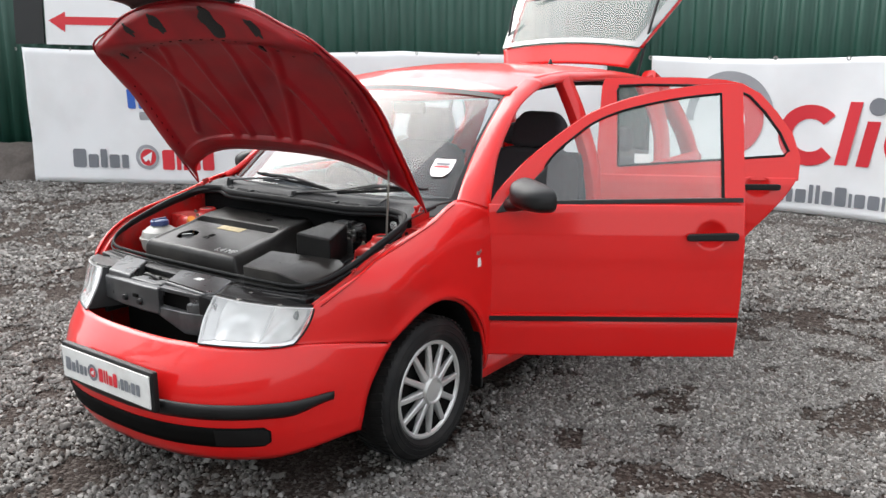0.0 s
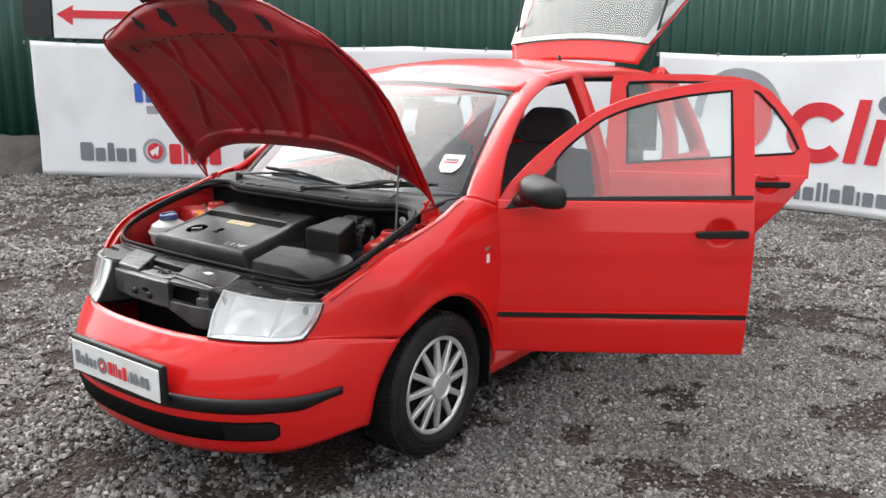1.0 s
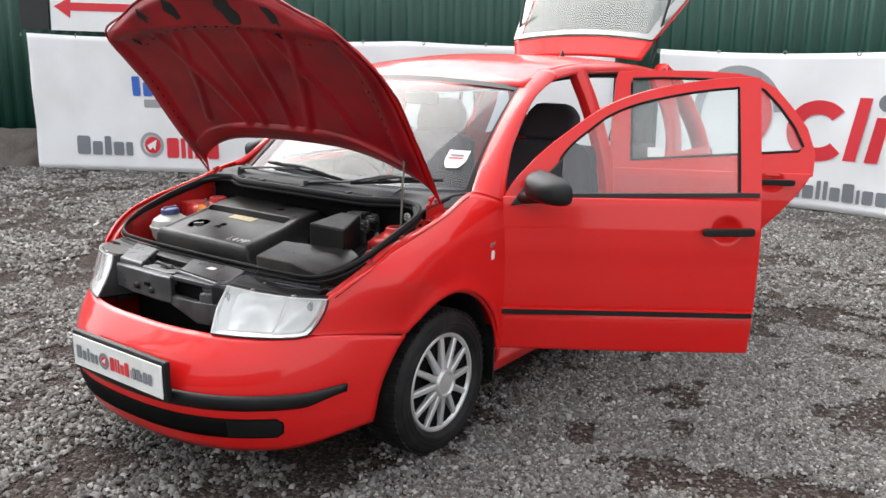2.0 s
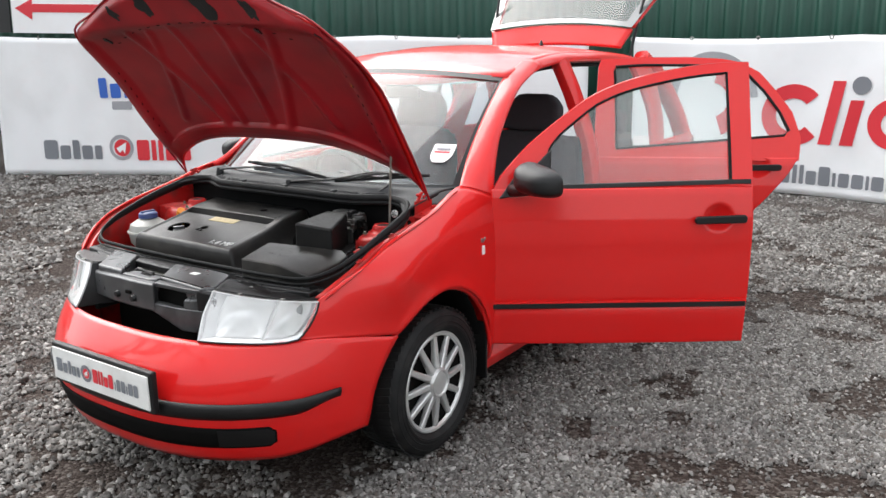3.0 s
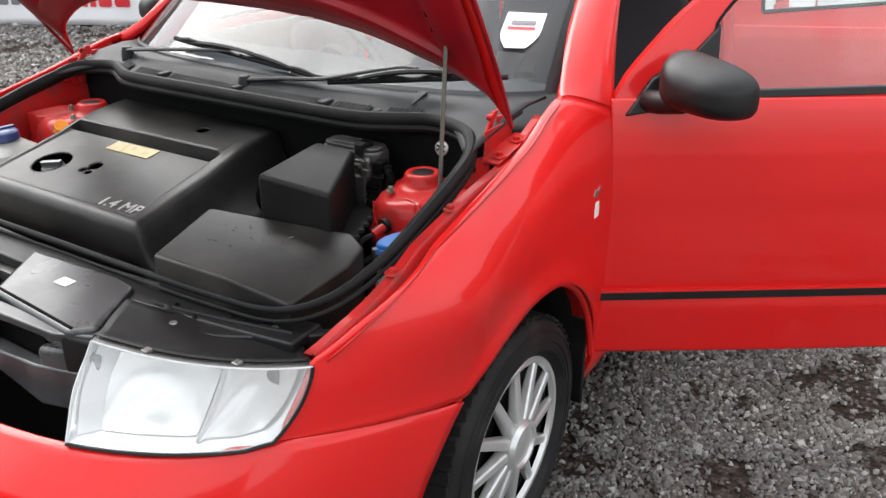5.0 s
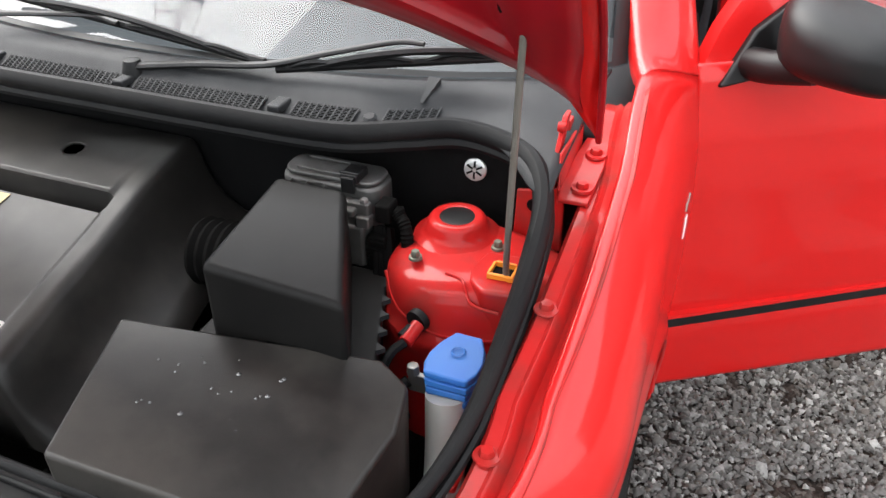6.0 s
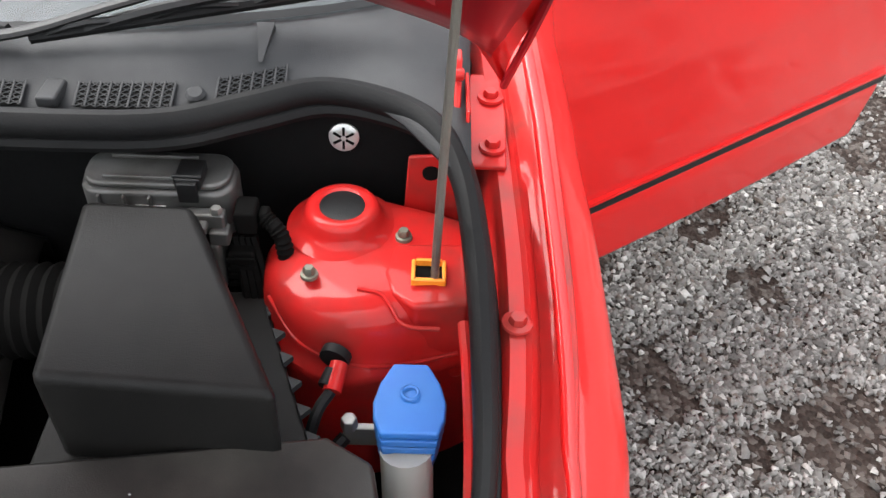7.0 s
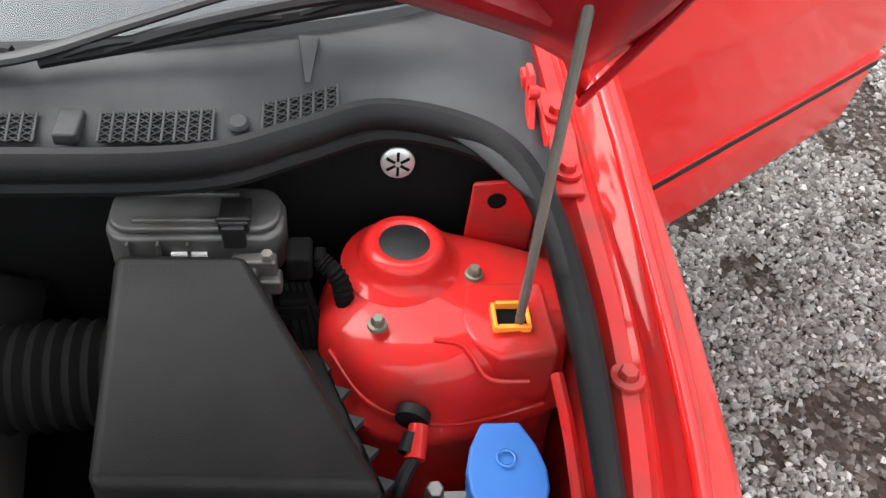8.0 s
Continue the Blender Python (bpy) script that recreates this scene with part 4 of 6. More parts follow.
# engine cover
COVER_COLS = [(-.482, -.13), (-.479, -.03), (-.475, -.012), (-.468, -.004)] + [(-.460 + .0040 * k, 0.0) for k in range(136)] + [(.086, -.001), (.091, -.004), (.096, -.012), (.103, -.034), (.114, -.064), (.135, -.092), (.165, -.112), (.205, -.125)]
COVER_ROWS = [(-.385, -.13), (-.384, -.05), (-.382, -.020), (-.379, -.009), (-.373, -.003)] + [(-.366 + .0040 * k, 0.0) for k in range(115)] + [(.096, -.004), (.100, -.014), (.103, -.05)]
HOLES = ((-0.340, -0.252, 0.048), (-0.213, -0.224, 0.017), (-0.228, -0.250, 0.0095), (-0.205, -0.254, 0.0095), (-0.217, -0.240, 0.006), (-0.075, 0.003, 0.017))


def cover_top(x, y):
    front_z, rear_z = 0.827 + 0.16 * (y + 0.255), 0.868 + 0.06 * (y + 0.075)
    k = smooth(-0.084, -0.077, y)
    strip_z = front_z + (rear_z - front_z) * smooth(-0.16, 0.02, y)
    panel = smooth(-0.452, -0.445, x) * (1 - smooth(0.050, 0.058, x))
    sunk = front_z - 0.004 * smooth(-0.358, -0.352, y) - 0.036 * smooth(-0.106, -0.102, y)
    return strip_z * (1 - panel) + panel * (sunk * (1 - k) + rear_z * k)


def cover_mesh():
    v, cols = [], len(COVER_COLS)
    for y, dy in COVER_ROWS:
        for x, dx in COVER_COLS:
            px, py = x, y
            for hx, hy, hr in HOLES:
                d = math.hypot(px - hx, py - hy)
                if abs(d - hr) < 0.0026:
                    px, py = hx + (px - hx) * hr / d, hy + (py - hy) * hr / d
            v.append((px - 0.12 * (py + 0.10), py, max(0.69, cover_top(px, py) + dx + dy)))
    f = []
    for j in range(len(COVER_ROWS) - 1):
        for i in range(cols - 1):
            q = (j * cols + i, j * cols + i + 1, (j + 1) * cols + i + 1, (j + 1) * cols + i)
            my = sum(v[k][1] for k in q) / 4
            mx = sum(v[k][0] for k in q) / 4 + 0.12 * (my + 0.10)
            if all(math.hypot(mx - hx, my - hy) > hr for hx, hy, hr in HOLES):
                f.append(q)
    return v, f


cover = part("engine_cover", cover_mesh(), COVER, car, "black plastic engine cover with oil filler hole", solid=0.004)
# Added near-black block: shade seen through the cover's holes.
part("cover_shade_block", box(-0.44, 0.06, -0.355, 0.085, 0.70, 0.790), DARK, cover)
tilt_c = Matrix.Rotation(math.atan(0.16), 4, "X")
part("filler_cap", join(moved(lathe([(0.0, 0.008), (0.022, 0.008), (0.027, 0.004), (0.027, -0.02)], 24), Matrix.Translation((-0.322, -0.252, 0.808)) @ tilt_c), moved(box(-0.024, 0.024, -0.006, 0.006, 0.006, 0.018), Matrix.Translation((-0.322, -0.252, 0.808)) @ tilt_c @ Matrix.Rotation(0.5, 4, "Z"))), CARRIER, cover, "grey oil filler cap")
part("data_label", moved(box(-0.074, 0.074, -0.021, 0.021, 0, 0.001), Matrix.Translation((-0.182, -0.132, cover_top(-0.182, -0.132) + 0.001)) @ tilt_c), LABEL, cover, "yellowed paper data label")
lettering("model_lettering", "1.4 MPI", 0.045, SILVER, cover, Matrix.Translation((-0.042, -0.345, cover_top(-0.05, -0.345) + 0.0008)) @ tilt_c, "raised silver lettering")

# air filter box, hose and throttle housing
air = part("air_filter_box", prism([(0.318, -0.229), (0.512, -0.240), (0.405, -0.030), (0.300, -0.028)], 0.79, lambda p: 0.905 + 0.06 * (p[1] + 0.23)), PLASTIC, car, "black plastic air filter box", bevel=0.010)
part("lower_box", prism([(0.300, -0.245), (0.530, -0.25), (0.450, -0.03), (0.295, -0.03)], 0.66, 0.785), TRIM, air, bevel=0.012)
part("box_flange", prism([(0.292, -0.252), (0.545, -0.258), (0.458, -0.025), (0.288, -0.025)], 0.782, 0.796), PLASTIC, air, "dusty black flange", bevel=0.004)
part("flange_lug", moved(lathe([(0.0, 0.010), (0.012, 0.010), (0.017, 0.004), (0.018, -0.012)], 16), Matrix.Translation((0.300, -0.258, 0.788))), CARRIER, air, "grey fixing lug")
for k in range(7):
    a = Vector((0.548, -0.25, 0.80)).lerp(Vector((0.466, -0.04, 0.80)), (k + 0.5) / 7)
    part("clip", moved(prism([(-0.006, -0.008), (0.005, -0.002), (-0.006, 0.008)], -0.005, 0.002), Matrix.Translation(a) @ Matrix.Rotation(0.36, 4, "Z")), COWL, air)
for k in range(3):
    part("clip", moved(box(-0.009, 0.009, -0.008, 0.002, -0.008, 0.004), Matrix.Translation((0.315 + 0.042 * k, -0.254, 0.792))), COWL, air, bevel=0.003)
part("screw_boss", moved(lathe([(0.0, 0.012), (0.006, 0.012), (0.012, 0.008), (0.016, 0.0), (0.016, -0.02)], 16), Matrix.Translation((0.545, -0.262, 0.795))), CARRIER, air, "grey screw boss")
hose = [(0.046 + 0.0045 * (k % 2), k * 0.0075) for k in range(18)]
# The hose's near-black also holds the shade it lies in.
part("corrugated_hose", moved(lathe(hose, 24, "x"), Matrix.Translation((0.172, -0.052, 0.782)) @ Matrix.Rotation(0.05, 4, "Z")), DARK, car, "black corrugated air hose")
def rounded(x0, x1, y0, y1, r, n=5):
    """A plan rectangle with round corners."""
    out = []
    for cx, cy, a0 in ((x1 - r, y0 + r, -90), (x1 - r, y1 - r, 0), (x0 + r, y1 - r, 90), (x0 + r, y0 + r, 180)):
        out += [(cx + r * math.cos(radians(a0 + 90 * k / n)), cy + r * math.sin(radians(a0 + 90 * k / n))) for k in range(n + 1)]
    return out


thr = part("throttle_housing", join(prism(rounded(0.280, 0.432, 0.004, 0.066, 0.022), 0.852, 0.900), box(0.33, 0.42, -0.02, 0.05, 0.79, 0.855)), ALLOY, car, "grey cast housing at the bulkhead", bevel=0.006)
part("housing_lid", prism(rounded(0.284, 0.428, 0.008, 0.062, 0.020), 0.9005, 0.9075), ALLOY, thr, bevel=0.003)
for ry in (0.014, 0.048):
    part("housing_rib", box(0.305, 0.392, ry, ry + 0.004, 0.907, 0.9115), ALLOY, thr, bevel=0.0015)
for rx in (0.300, 0.325, 0.350):
    part("housing_fin", box(rx, rx + 0.003, -0.001, 0.006, 0.855, 0.896), ALLOY, thr, bevel=0.001)
part("housing_label", box(0.336, 0.366, 0.0005, 0.0035, 0.874, 0.884), PAPER, thr, "small pale label")
part("housing_strip", box(0.335, 0.372, 0.0005, 0.0030, 0.860, 0.863), PAPER, thr, "thin pale strip")
part("housing_clip", join(box(0.378, 0.404, 0.002, 0.036, 0.906, 0.919), box(0.381, 0.401, -0.003, 0.003, 0.893, 0.917), box(0.376, 0.406, 0.004, 0.008, 0.917, 0.922)), TRIM, thr, "black plastic clip", bevel=0.003)
part("housing_bracket", join(box(0.388, 0.426, -0.014, 0.0, 0.862, 0.888), box(0.392, 0.410, -0.026, -0.010, 0.872, 0.882), box(0.410, 0.430, -0.022, -0.004, 0.855, 0.872)), ALLOY, thr, "bright cast lug", bevel=0.003)
part("bracket_screw", moved(lathe([(0.0, 0.006), (0.005, 0.006), (0.0065, 0.003), (0.0065, 0.0)], 6), Matrix.Translation((0.418, -0.008, 0.888))), STEEL, thr)
plug_c = part("connector", join(box(0.434, 0.456, -0.012, 0.018, 0.862, 0.890), box(0.424, 0.452, -0.020, 0.014, 0.795, 0.845), box(0.456, 0.468, -0.004, 0.014, 0.864, 0.882)), DARK, thr, "black cable connectors", bevel=0.004)
for k in range(4):
    part("connector_rib", box(0.424, 0.452, -0.0225, -0.0195, 0.800 + 0.011 * k, 0.806 + 0.011 * k), DARK, plug_c, bevel=0.001)
part("corrugated_sleeve", tube([(0.462, 0.0, 0.878), (0.480, -0.012, 0.862), (0.484, -0.022, 0.82), (0.478, -0.028, 0.76)], lambda t: 0.0085 + 0.0012 * math.sin(t * 150), 10, 14), DARK, plug_c, "ribbed cable sleeve")
for k in range(4):
    part("cable", tube([(0.43 + 0.006 * k, 0.0, 0.85), (0.442 + 0.007 * k, -0.03, 0.80), (0.445 + 0.006 * k, -0.05, 0.72), (0.44, -0.06, 0.62)], 0.005, 6, 4), DARK, thr)

# battery box
bat_top = [(0.216, -0.266, 0.827), (0.545, -0.222, 0.829), (0.585, -0.240, 0.818), (0.597, -0.300, 0.808), (0.578, -0.438, 0.786), (0.455, -0.463, 0.816), (0.280, -0.464, 0.815), (0.505, -0.325, 0.826)]
bat_low = [(x * 0.985 + 0.006, y * 0.985 - 0.005, 0.66) for x, y, z in bat_top[:7]]
bat = part("battery_box", (bat_top + bat_low, [(0, 6, 5, 7, 1), (1, 7, 3, 2), (7, 5, 4, 3)] + [(i, (i + 1) % 7, 8 + (i + 1) % 7, 8 + i) for i in range(7)]), COVER, car, "black plastic battery cover", bevel=0.006, smooth=20)
for k in range(4):
    part("cable", tube([(0.29 + 0.012 * k, -0.430, 0.760), (0.30 + 0.014 * k, -0.440, 0.735), (0.33 + 0.02 * k, -0.430, 0.69)], 0.006, 6, 4), RUBBER, bat)

drops = []
rng_d = random.Random(4)
for k in range(22):
    dx, dy, dr = rng_d.uniform(0.30, 0.47), rng_d.uniform(-0.38, -0.27), rng_d.uniform(0.0012, 0.0034)
    drops.append(lathe([(0.0, dr * 0.55), (dr * 0.6, dr * 0.42), (dr, 0.0)], 8, "z", (dx, dy, 0.8155 + 0.062 * (dy + 0.464))))
part("water_drops", join(*drops), mat("water_drop", (0.05, 0.05, 0.05), 0.03, coat=1.0), bat, "a few drops of rain water")["kind"] = "stuff"

# washer filler, bulb connector and bracket
wash = part("washer_filler", tube([(0.622, -0.245, 0.62), (0.616, -0.215, 0.70), (0.612, -0.200, 0.780)], 0.0245, 18, 5), MILKY, car, "milky filler neck with a blue cap")
lid = [(-0.0165, 0.046), (0.0165, 0.046), (0.028, 0.024), (0.0335, 0.002), (0.0325, -0.016), (0.026, -0.033), (-0.026, -0.033), (-0.0325, -0.016), (-0.0335, 0.002), (-0.028, 0.024)]
cap_m = Matrix.Translation((0.614, -0.176, 0.812)) @ Matrix.Rotation(radians(-2), 4, "X")
cap = part("cap", moved(prism(lid, -0.008, lambda p: 0.005 - 3.0 * p[0] ** 2 - 1.2 * max(0.0, -p[1]) ** 2), cap_m), BLUE, wash, "bright blue flip cap", bevel=0.003)
for k in range(4):
    q = 0.97 - 0.035 * k
    part("cap_rib", moved(prism([(x * q, y * (q if y > 0 else 1.0 - 0.02 * k)) for x, y in lid], -0.0185 - 0.0110 * k, -0.0105 - 0.0110 * k), cap_m), BLUE, cap, bevel=0.0015)
part("cap_core", moved(prism([(x * 0.86, y * 0.88) for x, y in lid], -0.052, -0.006), cap_m), BLUE, cap)
part("cap_mark", moved(lathe([(0.006, 0.0052), (0.0075, 0.0062), (0.009, 0.0052)], 20), cap_m @ Matrix.Translation((0, 0.010, 0))), BLUE, cap)
lampc = part("lamp_connector", join(tube([(0.536, -0.150, 0.80), (0.542, -0.135, 0.805)], 0.0095, 12, 2), tube([(0.54, -0.122, 0.806), (0.543, -0.113, 0.807)], 0.015, 18, 2)), RUBBER, car, "cable grommet with a red connector")
part("red_plug", tube([(0.541, -0.155, 0.800), (0.546, -0.128, 0.808)], 0.009, 10, 2), RED_BAY, lampc, "red plug")
part("plug_cable", tube([(0.540, -0.155, 0.800), (0.528, -0.175, 0.79), (0.520, -0.20, 0.75), (0.532, -0.23, 0.70), (0.56, -0.25, 0.64)], 0.006, 8, 5), RUBBER, lampc)
part("bracket", join(box(0.552, 0.592, -0.176, -0.168, 0.745, 0.772), moved(lathe([(0.0, 0.012), (0.008, 0.012), (0.009, 0.0)], 6), Matrix.Translation((0.558, -0.172, 0.772)))), STEEL, car, "small steel bracket with a nut", bevel=0.002)
part("earth_cable", tube([(0.555, -0.18, 0.765), (0.53, -0.20, 0.745), (0.515, -0.18, 0.70), (0.53, -0.14, 0.66)], 0.007, 8, 5), RUBBER, car)

# coolant tank and small fittings on the other side
tank = part("coolant_tank", moved(lathe([(0.0, -0.085), (0.055, -0.078), (0.080, -0.045), (0.086, -0.006), (0.085, 0.006), (0.076, 0.032), (0.048, 0.050), (0.034, 0.054), (0.031, 0.062)], 36), Matrix.Translation((-0.560, -0.225, 0.775))), MILKY, car, "milky coolant expansion tank")
part("tank_seam", moved(lathe([(0.084, -0.006), (0.091, -0.004), (0.091, 0.004), (0.084, 0.006)], 36), Matrix.Translation((-0.560, -0.225, 0.775))), MILKY, tank)
part("tank_cap", moved(join(lathe([(0.0, 0.084), (0.032, 0.082), (0.039, 0.077), (0.041, 0.060), (0.036, 0.056)], 24), box(-0.006, 0.006, -0.034, 0.034, 0.080, 0.088)), Matrix.Translation((-0.560, -0.225, 0.775))), NAVY, tank, "navy blue screw cap")
part("orange_connector", tube([(-0.505, -0.10, 0.83), (-0.49, -0.105, 0.85)], 0.018, 12, 2), ORANGE, car, "orange dipstick ring")
part("dipstick", tube([(-0.46, -0.12, 0.76), (-0.50, -0.10, 0.835)], 0.006, 8, 2), ORANGE, car)
for k in range(5):
    part("bay_hose", tube([(-0.60 + 0.05 * k, -0.36, 0.55), (-0.52 + 0.05 * k, -0.38, 0.66), (-0.46 + 0.03 * k, -0.36 + 0.01 * k, 0.70), (-0.40 + 0.04 * k, -0.30, 0.66)], 0.012, 8, 5), RUBBER, car, "black coolant hose")

# front carrier above the radiator
def arc_y(x, y0, bow):
    return y0 + bow * (x / 0.40) ** 2


def strip(x0, x1, y0, y1, z0, z1, bow=0.05, n=20):
    pts = [(x0 + (x1 - x0) * k / n) for k in range(n + 1)]
    poly = [(x, arc_y(x, y0, bow)) for x in pts] + [(x, arc_y(x, y1, bow)) for x in reversed(pts)]
    return prism(poly, z0, z1)


slam = part("slam_panel", strip(-0.62, 0.62, -0.530, -0.452, 0.725, 0.748, 0.02), TRIM, car, "black front cross panel", bevel=0.006)
for px, py, pr in ((0.354, -0.500, 0.014), (0.470, -0.478, 0.010), (0.545, -0.462, 0.013), (0.420, -0.508, 0.005), (-0.40, -0.49, 0.012)):
    part("panel_plug", moved(lathe([(0.0, 0.005), (pr * 0.6, 0.005), (pr, 0.0)], 18), Matrix.Translation((px, py + 0.004, 0.748))), PLASTIC, slam)
for k0, k1, dy in ((0.32, 0.60, -0.524), (0.38, 0.50, -0.476), (-0.60, -0.36, -0.524)):
    part("panel_bead", tube([(k0 + (k1 - k0) * q / 6, arc_y(k0 + (k1 - k0) * q / 6, dy, 0.03), 0.749) for q in range(7)], 0.0035, 6, 2), TRIM, slam)
for sgn in (1, -1):
    shelf = prism([(0.340, -0.585), (0.400, -0.560), (0.50, -0.520), (0.585, -0.470), (0.640, -0.425), (0.640, -0.400), (0.52, -0.462), (0.36, -0.520)], 0.712, 0.744)
    part("lamp_shelf", shelf if sgn > 0 else flip(shelf), TRIM, slam, "black shelf over the lamp", bevel=0.005)
    for cx, cy in ((0.405, -0.537), (0.560, -0.457)):
        part("shelf_screw", moved(lathe([(0.0, 0.006), (0.006, 0.006), (0.008, 0.002), (0.012, 0.0)], 12), Matrix.Translation((sgn * cx, cy, 0.744))), STEEL, slam)
carrier = part("grille_carrier", join(
    prism([(-0.450, -0.470), (-0.280, -0.487), (-0.140, -0.660), (-0.300, -0.652)], 0.700, lambda p: 0.758 + 0.03 * (p[1] + 0.56)),
    prism([(-0.045, -0.495), (0.196, -0.486), (0.255, -0.494), (0.318, -0.622), (0.285, -0.655), (0.040, -0.634)], 0.700, lambda p: 0.757 + 0.05 * (p[1] + 0.56))), CARRIER, car, "dusty black plastic grille carrier", bevel=0.009)
part("carrier_saddle", prism([(-0.140, -0.662), (-0.128, -0.610), (-0.088, -0.604), (-0.070, -0.628), (-0.020, -0.630), (-0.004, -0.608), (0.045, -0.602), (0.045, -0.648), (0.012, -0.664)], 0.700, 0.747), CARRIER, carrier, bevel=0.006)
part("carrier_face", prism([(-0.345, -0.635), (-0.300, -0.668), (-0.160, -0.690), (0.0, -0.695), (0.075, -0.690), (0.052, -0.652), (-0.10, -0.664), (-0.30, -0.640)], lambda p: 0.642, lambda p: 0.742 - 0.10 * max(0.0, -p[0] - 0.20)), CARRIER, carrier, "dusty black front face", bevel=0.008)
part("carrier_rail", prism([(0.045, -0.640), (0.062, -0.672), (0.255, -0.664), (0.330, -0.632), (0.318, -0.612), (0.25, -0.640)], 0.728, 0.744), CARRIER, carrier, bevel=0.004)
part("carrier_lower_rail", prism([(0.040, -0.650), (0.060, -0.686), (0.20, -0.678), (0.30, -0.652), (0.290, -0.630), (0.19, -0.652)], lambda p: 0.640 - 0.05 * smooth(0.13, 0.19, p[0]), 0.672), CARRIER, carrier, bevel=0.005)
# Near-black block paints the shade of the carrier's hollow.
part("carrier_pocket_shade", prism([(0.050, -0.645), (0.200, -0.648), (0.200, -0.640), (0.050, -0.637)], 0.668, 0.730), DARK, carrier, "near-black block for the shaded hollow in the carrier")
part("carrier_cheek", prism([(0.205, -0.672), (0.262, -0.660), (0.275, -0.635), (0.205, -0.645)], 0.648, lambda p: 0.706 + 0.10 * (p[0] - 0.205)), CARRIER, carrier, bevel=0.012)
part("carrier_foot", prism([(0.185, -0.676), (0.318, -0.648), (0.330, -0.620), (0.20, -0.650)], lambda p: 0.586, 0.655), CARRIER, carrier, bevel=0.012)
part("carrier_post", prism([(0.262, -0.660), (0.330, -0.640), (0.345, -0.560), (0.300, -0.500), (0.268, -0.520)], 0.640, lambda p: 0.746 - 0.18 * (p[0] - 0.262)), TRIM, carrier, bevel=0.008)
for bx0, by0 in ((-0.225, -0.672), (-0.13, -0.6955), (-0.03, -0.7015)):
    part("face_boss", moved(lathe([(0.0, -0.008), (0.010, -0.007), (0.014, 0.004)], 12, "y"), Matrix.Translation((bx0, by0, 0.678))), TRIM, carrier)
# Face slot and groove are near-black pieces coloured as shade.
part("face_slot", box(-0.075, -0.045, -0.7005, -0.690, 0.690, 0.702), DARK, carrier, bevel=0.002)
part("carrier_groove", prism([(0.040, -0.6215), (0.285, -0.6425), (0.283, -0.6475), (0.040, -0.6265)], 0.750, lambda p: 0.7585 + 0.05 * (p[1] + 0.56)), DARK, carrier)
part("carrier_label", strip(0.115, 0.150, -0.562, -0.538, 0.7574, 0.7590, 0.0), PAPER, carrier, "worn pale label")
part("latch", join(box(-0.235, -0.060, -0.545, -0.505, 0.690, 0.722), box(-0.150, -0.115, -0.585, -0.54, 0.690, 0.728), tube([(-0.20, -0.560, 0.72), (-0.15, -0.580, 0.742), (-0.10, -0.560, 0.72)], 0.006, 8, 4)), ALLOY, carrier, "dirty steel bonnet latch", bevel=0.003)
# Radiator block coloured near-black for the shade behind the grille.
part("radiator", box(-0.33, 0.33, -0.56, -0.50, 0.30, 0.70), DARK, car, "radiator block behind the open grille, near-black for shade")
for sgn in (1, -1):
    part("carrier_side", box(*sorted((sgn * 0.330, sgn * 0.350)), -0.655, -0.55, 0.57, 0.725), TRIM, carrier, bevel=0.006)


# ---- scuttle, windscreen, wipers ----
def screen_base(x):
    return 0.108 + 0.12 * (x / 0.61) ** 2 + 0.06 * (x / 0.66) ** 8, 1.003 - 0.012 * (abs(x) / 0.66) ** 2


def screen_top(x):
    return 0.775 + 0.10 * (abs(x) / 0.56) ** 2, 1.432 - 0.035 * (abs(x) / 0.56) ** 2


def screen(u, v):
    s = 2 * u - 1
    xb, xt = s * 0.685, s * 0.575
    (yb, zb), (yt, zt) = screen_base(xb), screen_top(xt)
    b = 0.022 * math.sin(math.pi * v)
    return xb + (xt - xb) * v, yb + (yt - yb) * v - 0.7 * b, zb + (zt - zb) * v + 0.7 * b


def cowl(u, v):
    x = -0.665 + 1.33 * u
    yb, zb = screen_base(x)
    y0 = 0.036 + 0.062 * math.exp(-((abs(x) - 0.52) / 0.085) ** 2) - 0.04 * smooth(0.58, 0.66, abs(x))
    z0 = 0.957 - 0.015 * smooth(0.58, 0.66, abs(x))
    k = [0, 0.08, 0.16, 0.40, 0.46, 0.75, 1.0][int(round(v * 6))]
    lift = [0, 0.006, 0.008, 0.010, 0.016, 0.014, 0.0][int(round(v * 6))]
    return x, y0 + (yb + 0.012 - y0) * k, z0 + (zb - 0.004 - z0) * k + lift


scut = part("scuttle_panel", surf(cowl, 80, 6), COWL, car, "grey black plastic scuttle panel with vents", solid=0.006)


def cowl_point(x, k):
    yb, zb = screen_base(x)
    y0 = 0.036 + 0.062 * math.exp(-((abs(x) - 0.52) / 0.085) ** 2)
    return Vector((x, y0 + (yb + 0.012 - y0) * k, 0.957 + (zb - 0.004 - 0.957) * k + 0.0115))


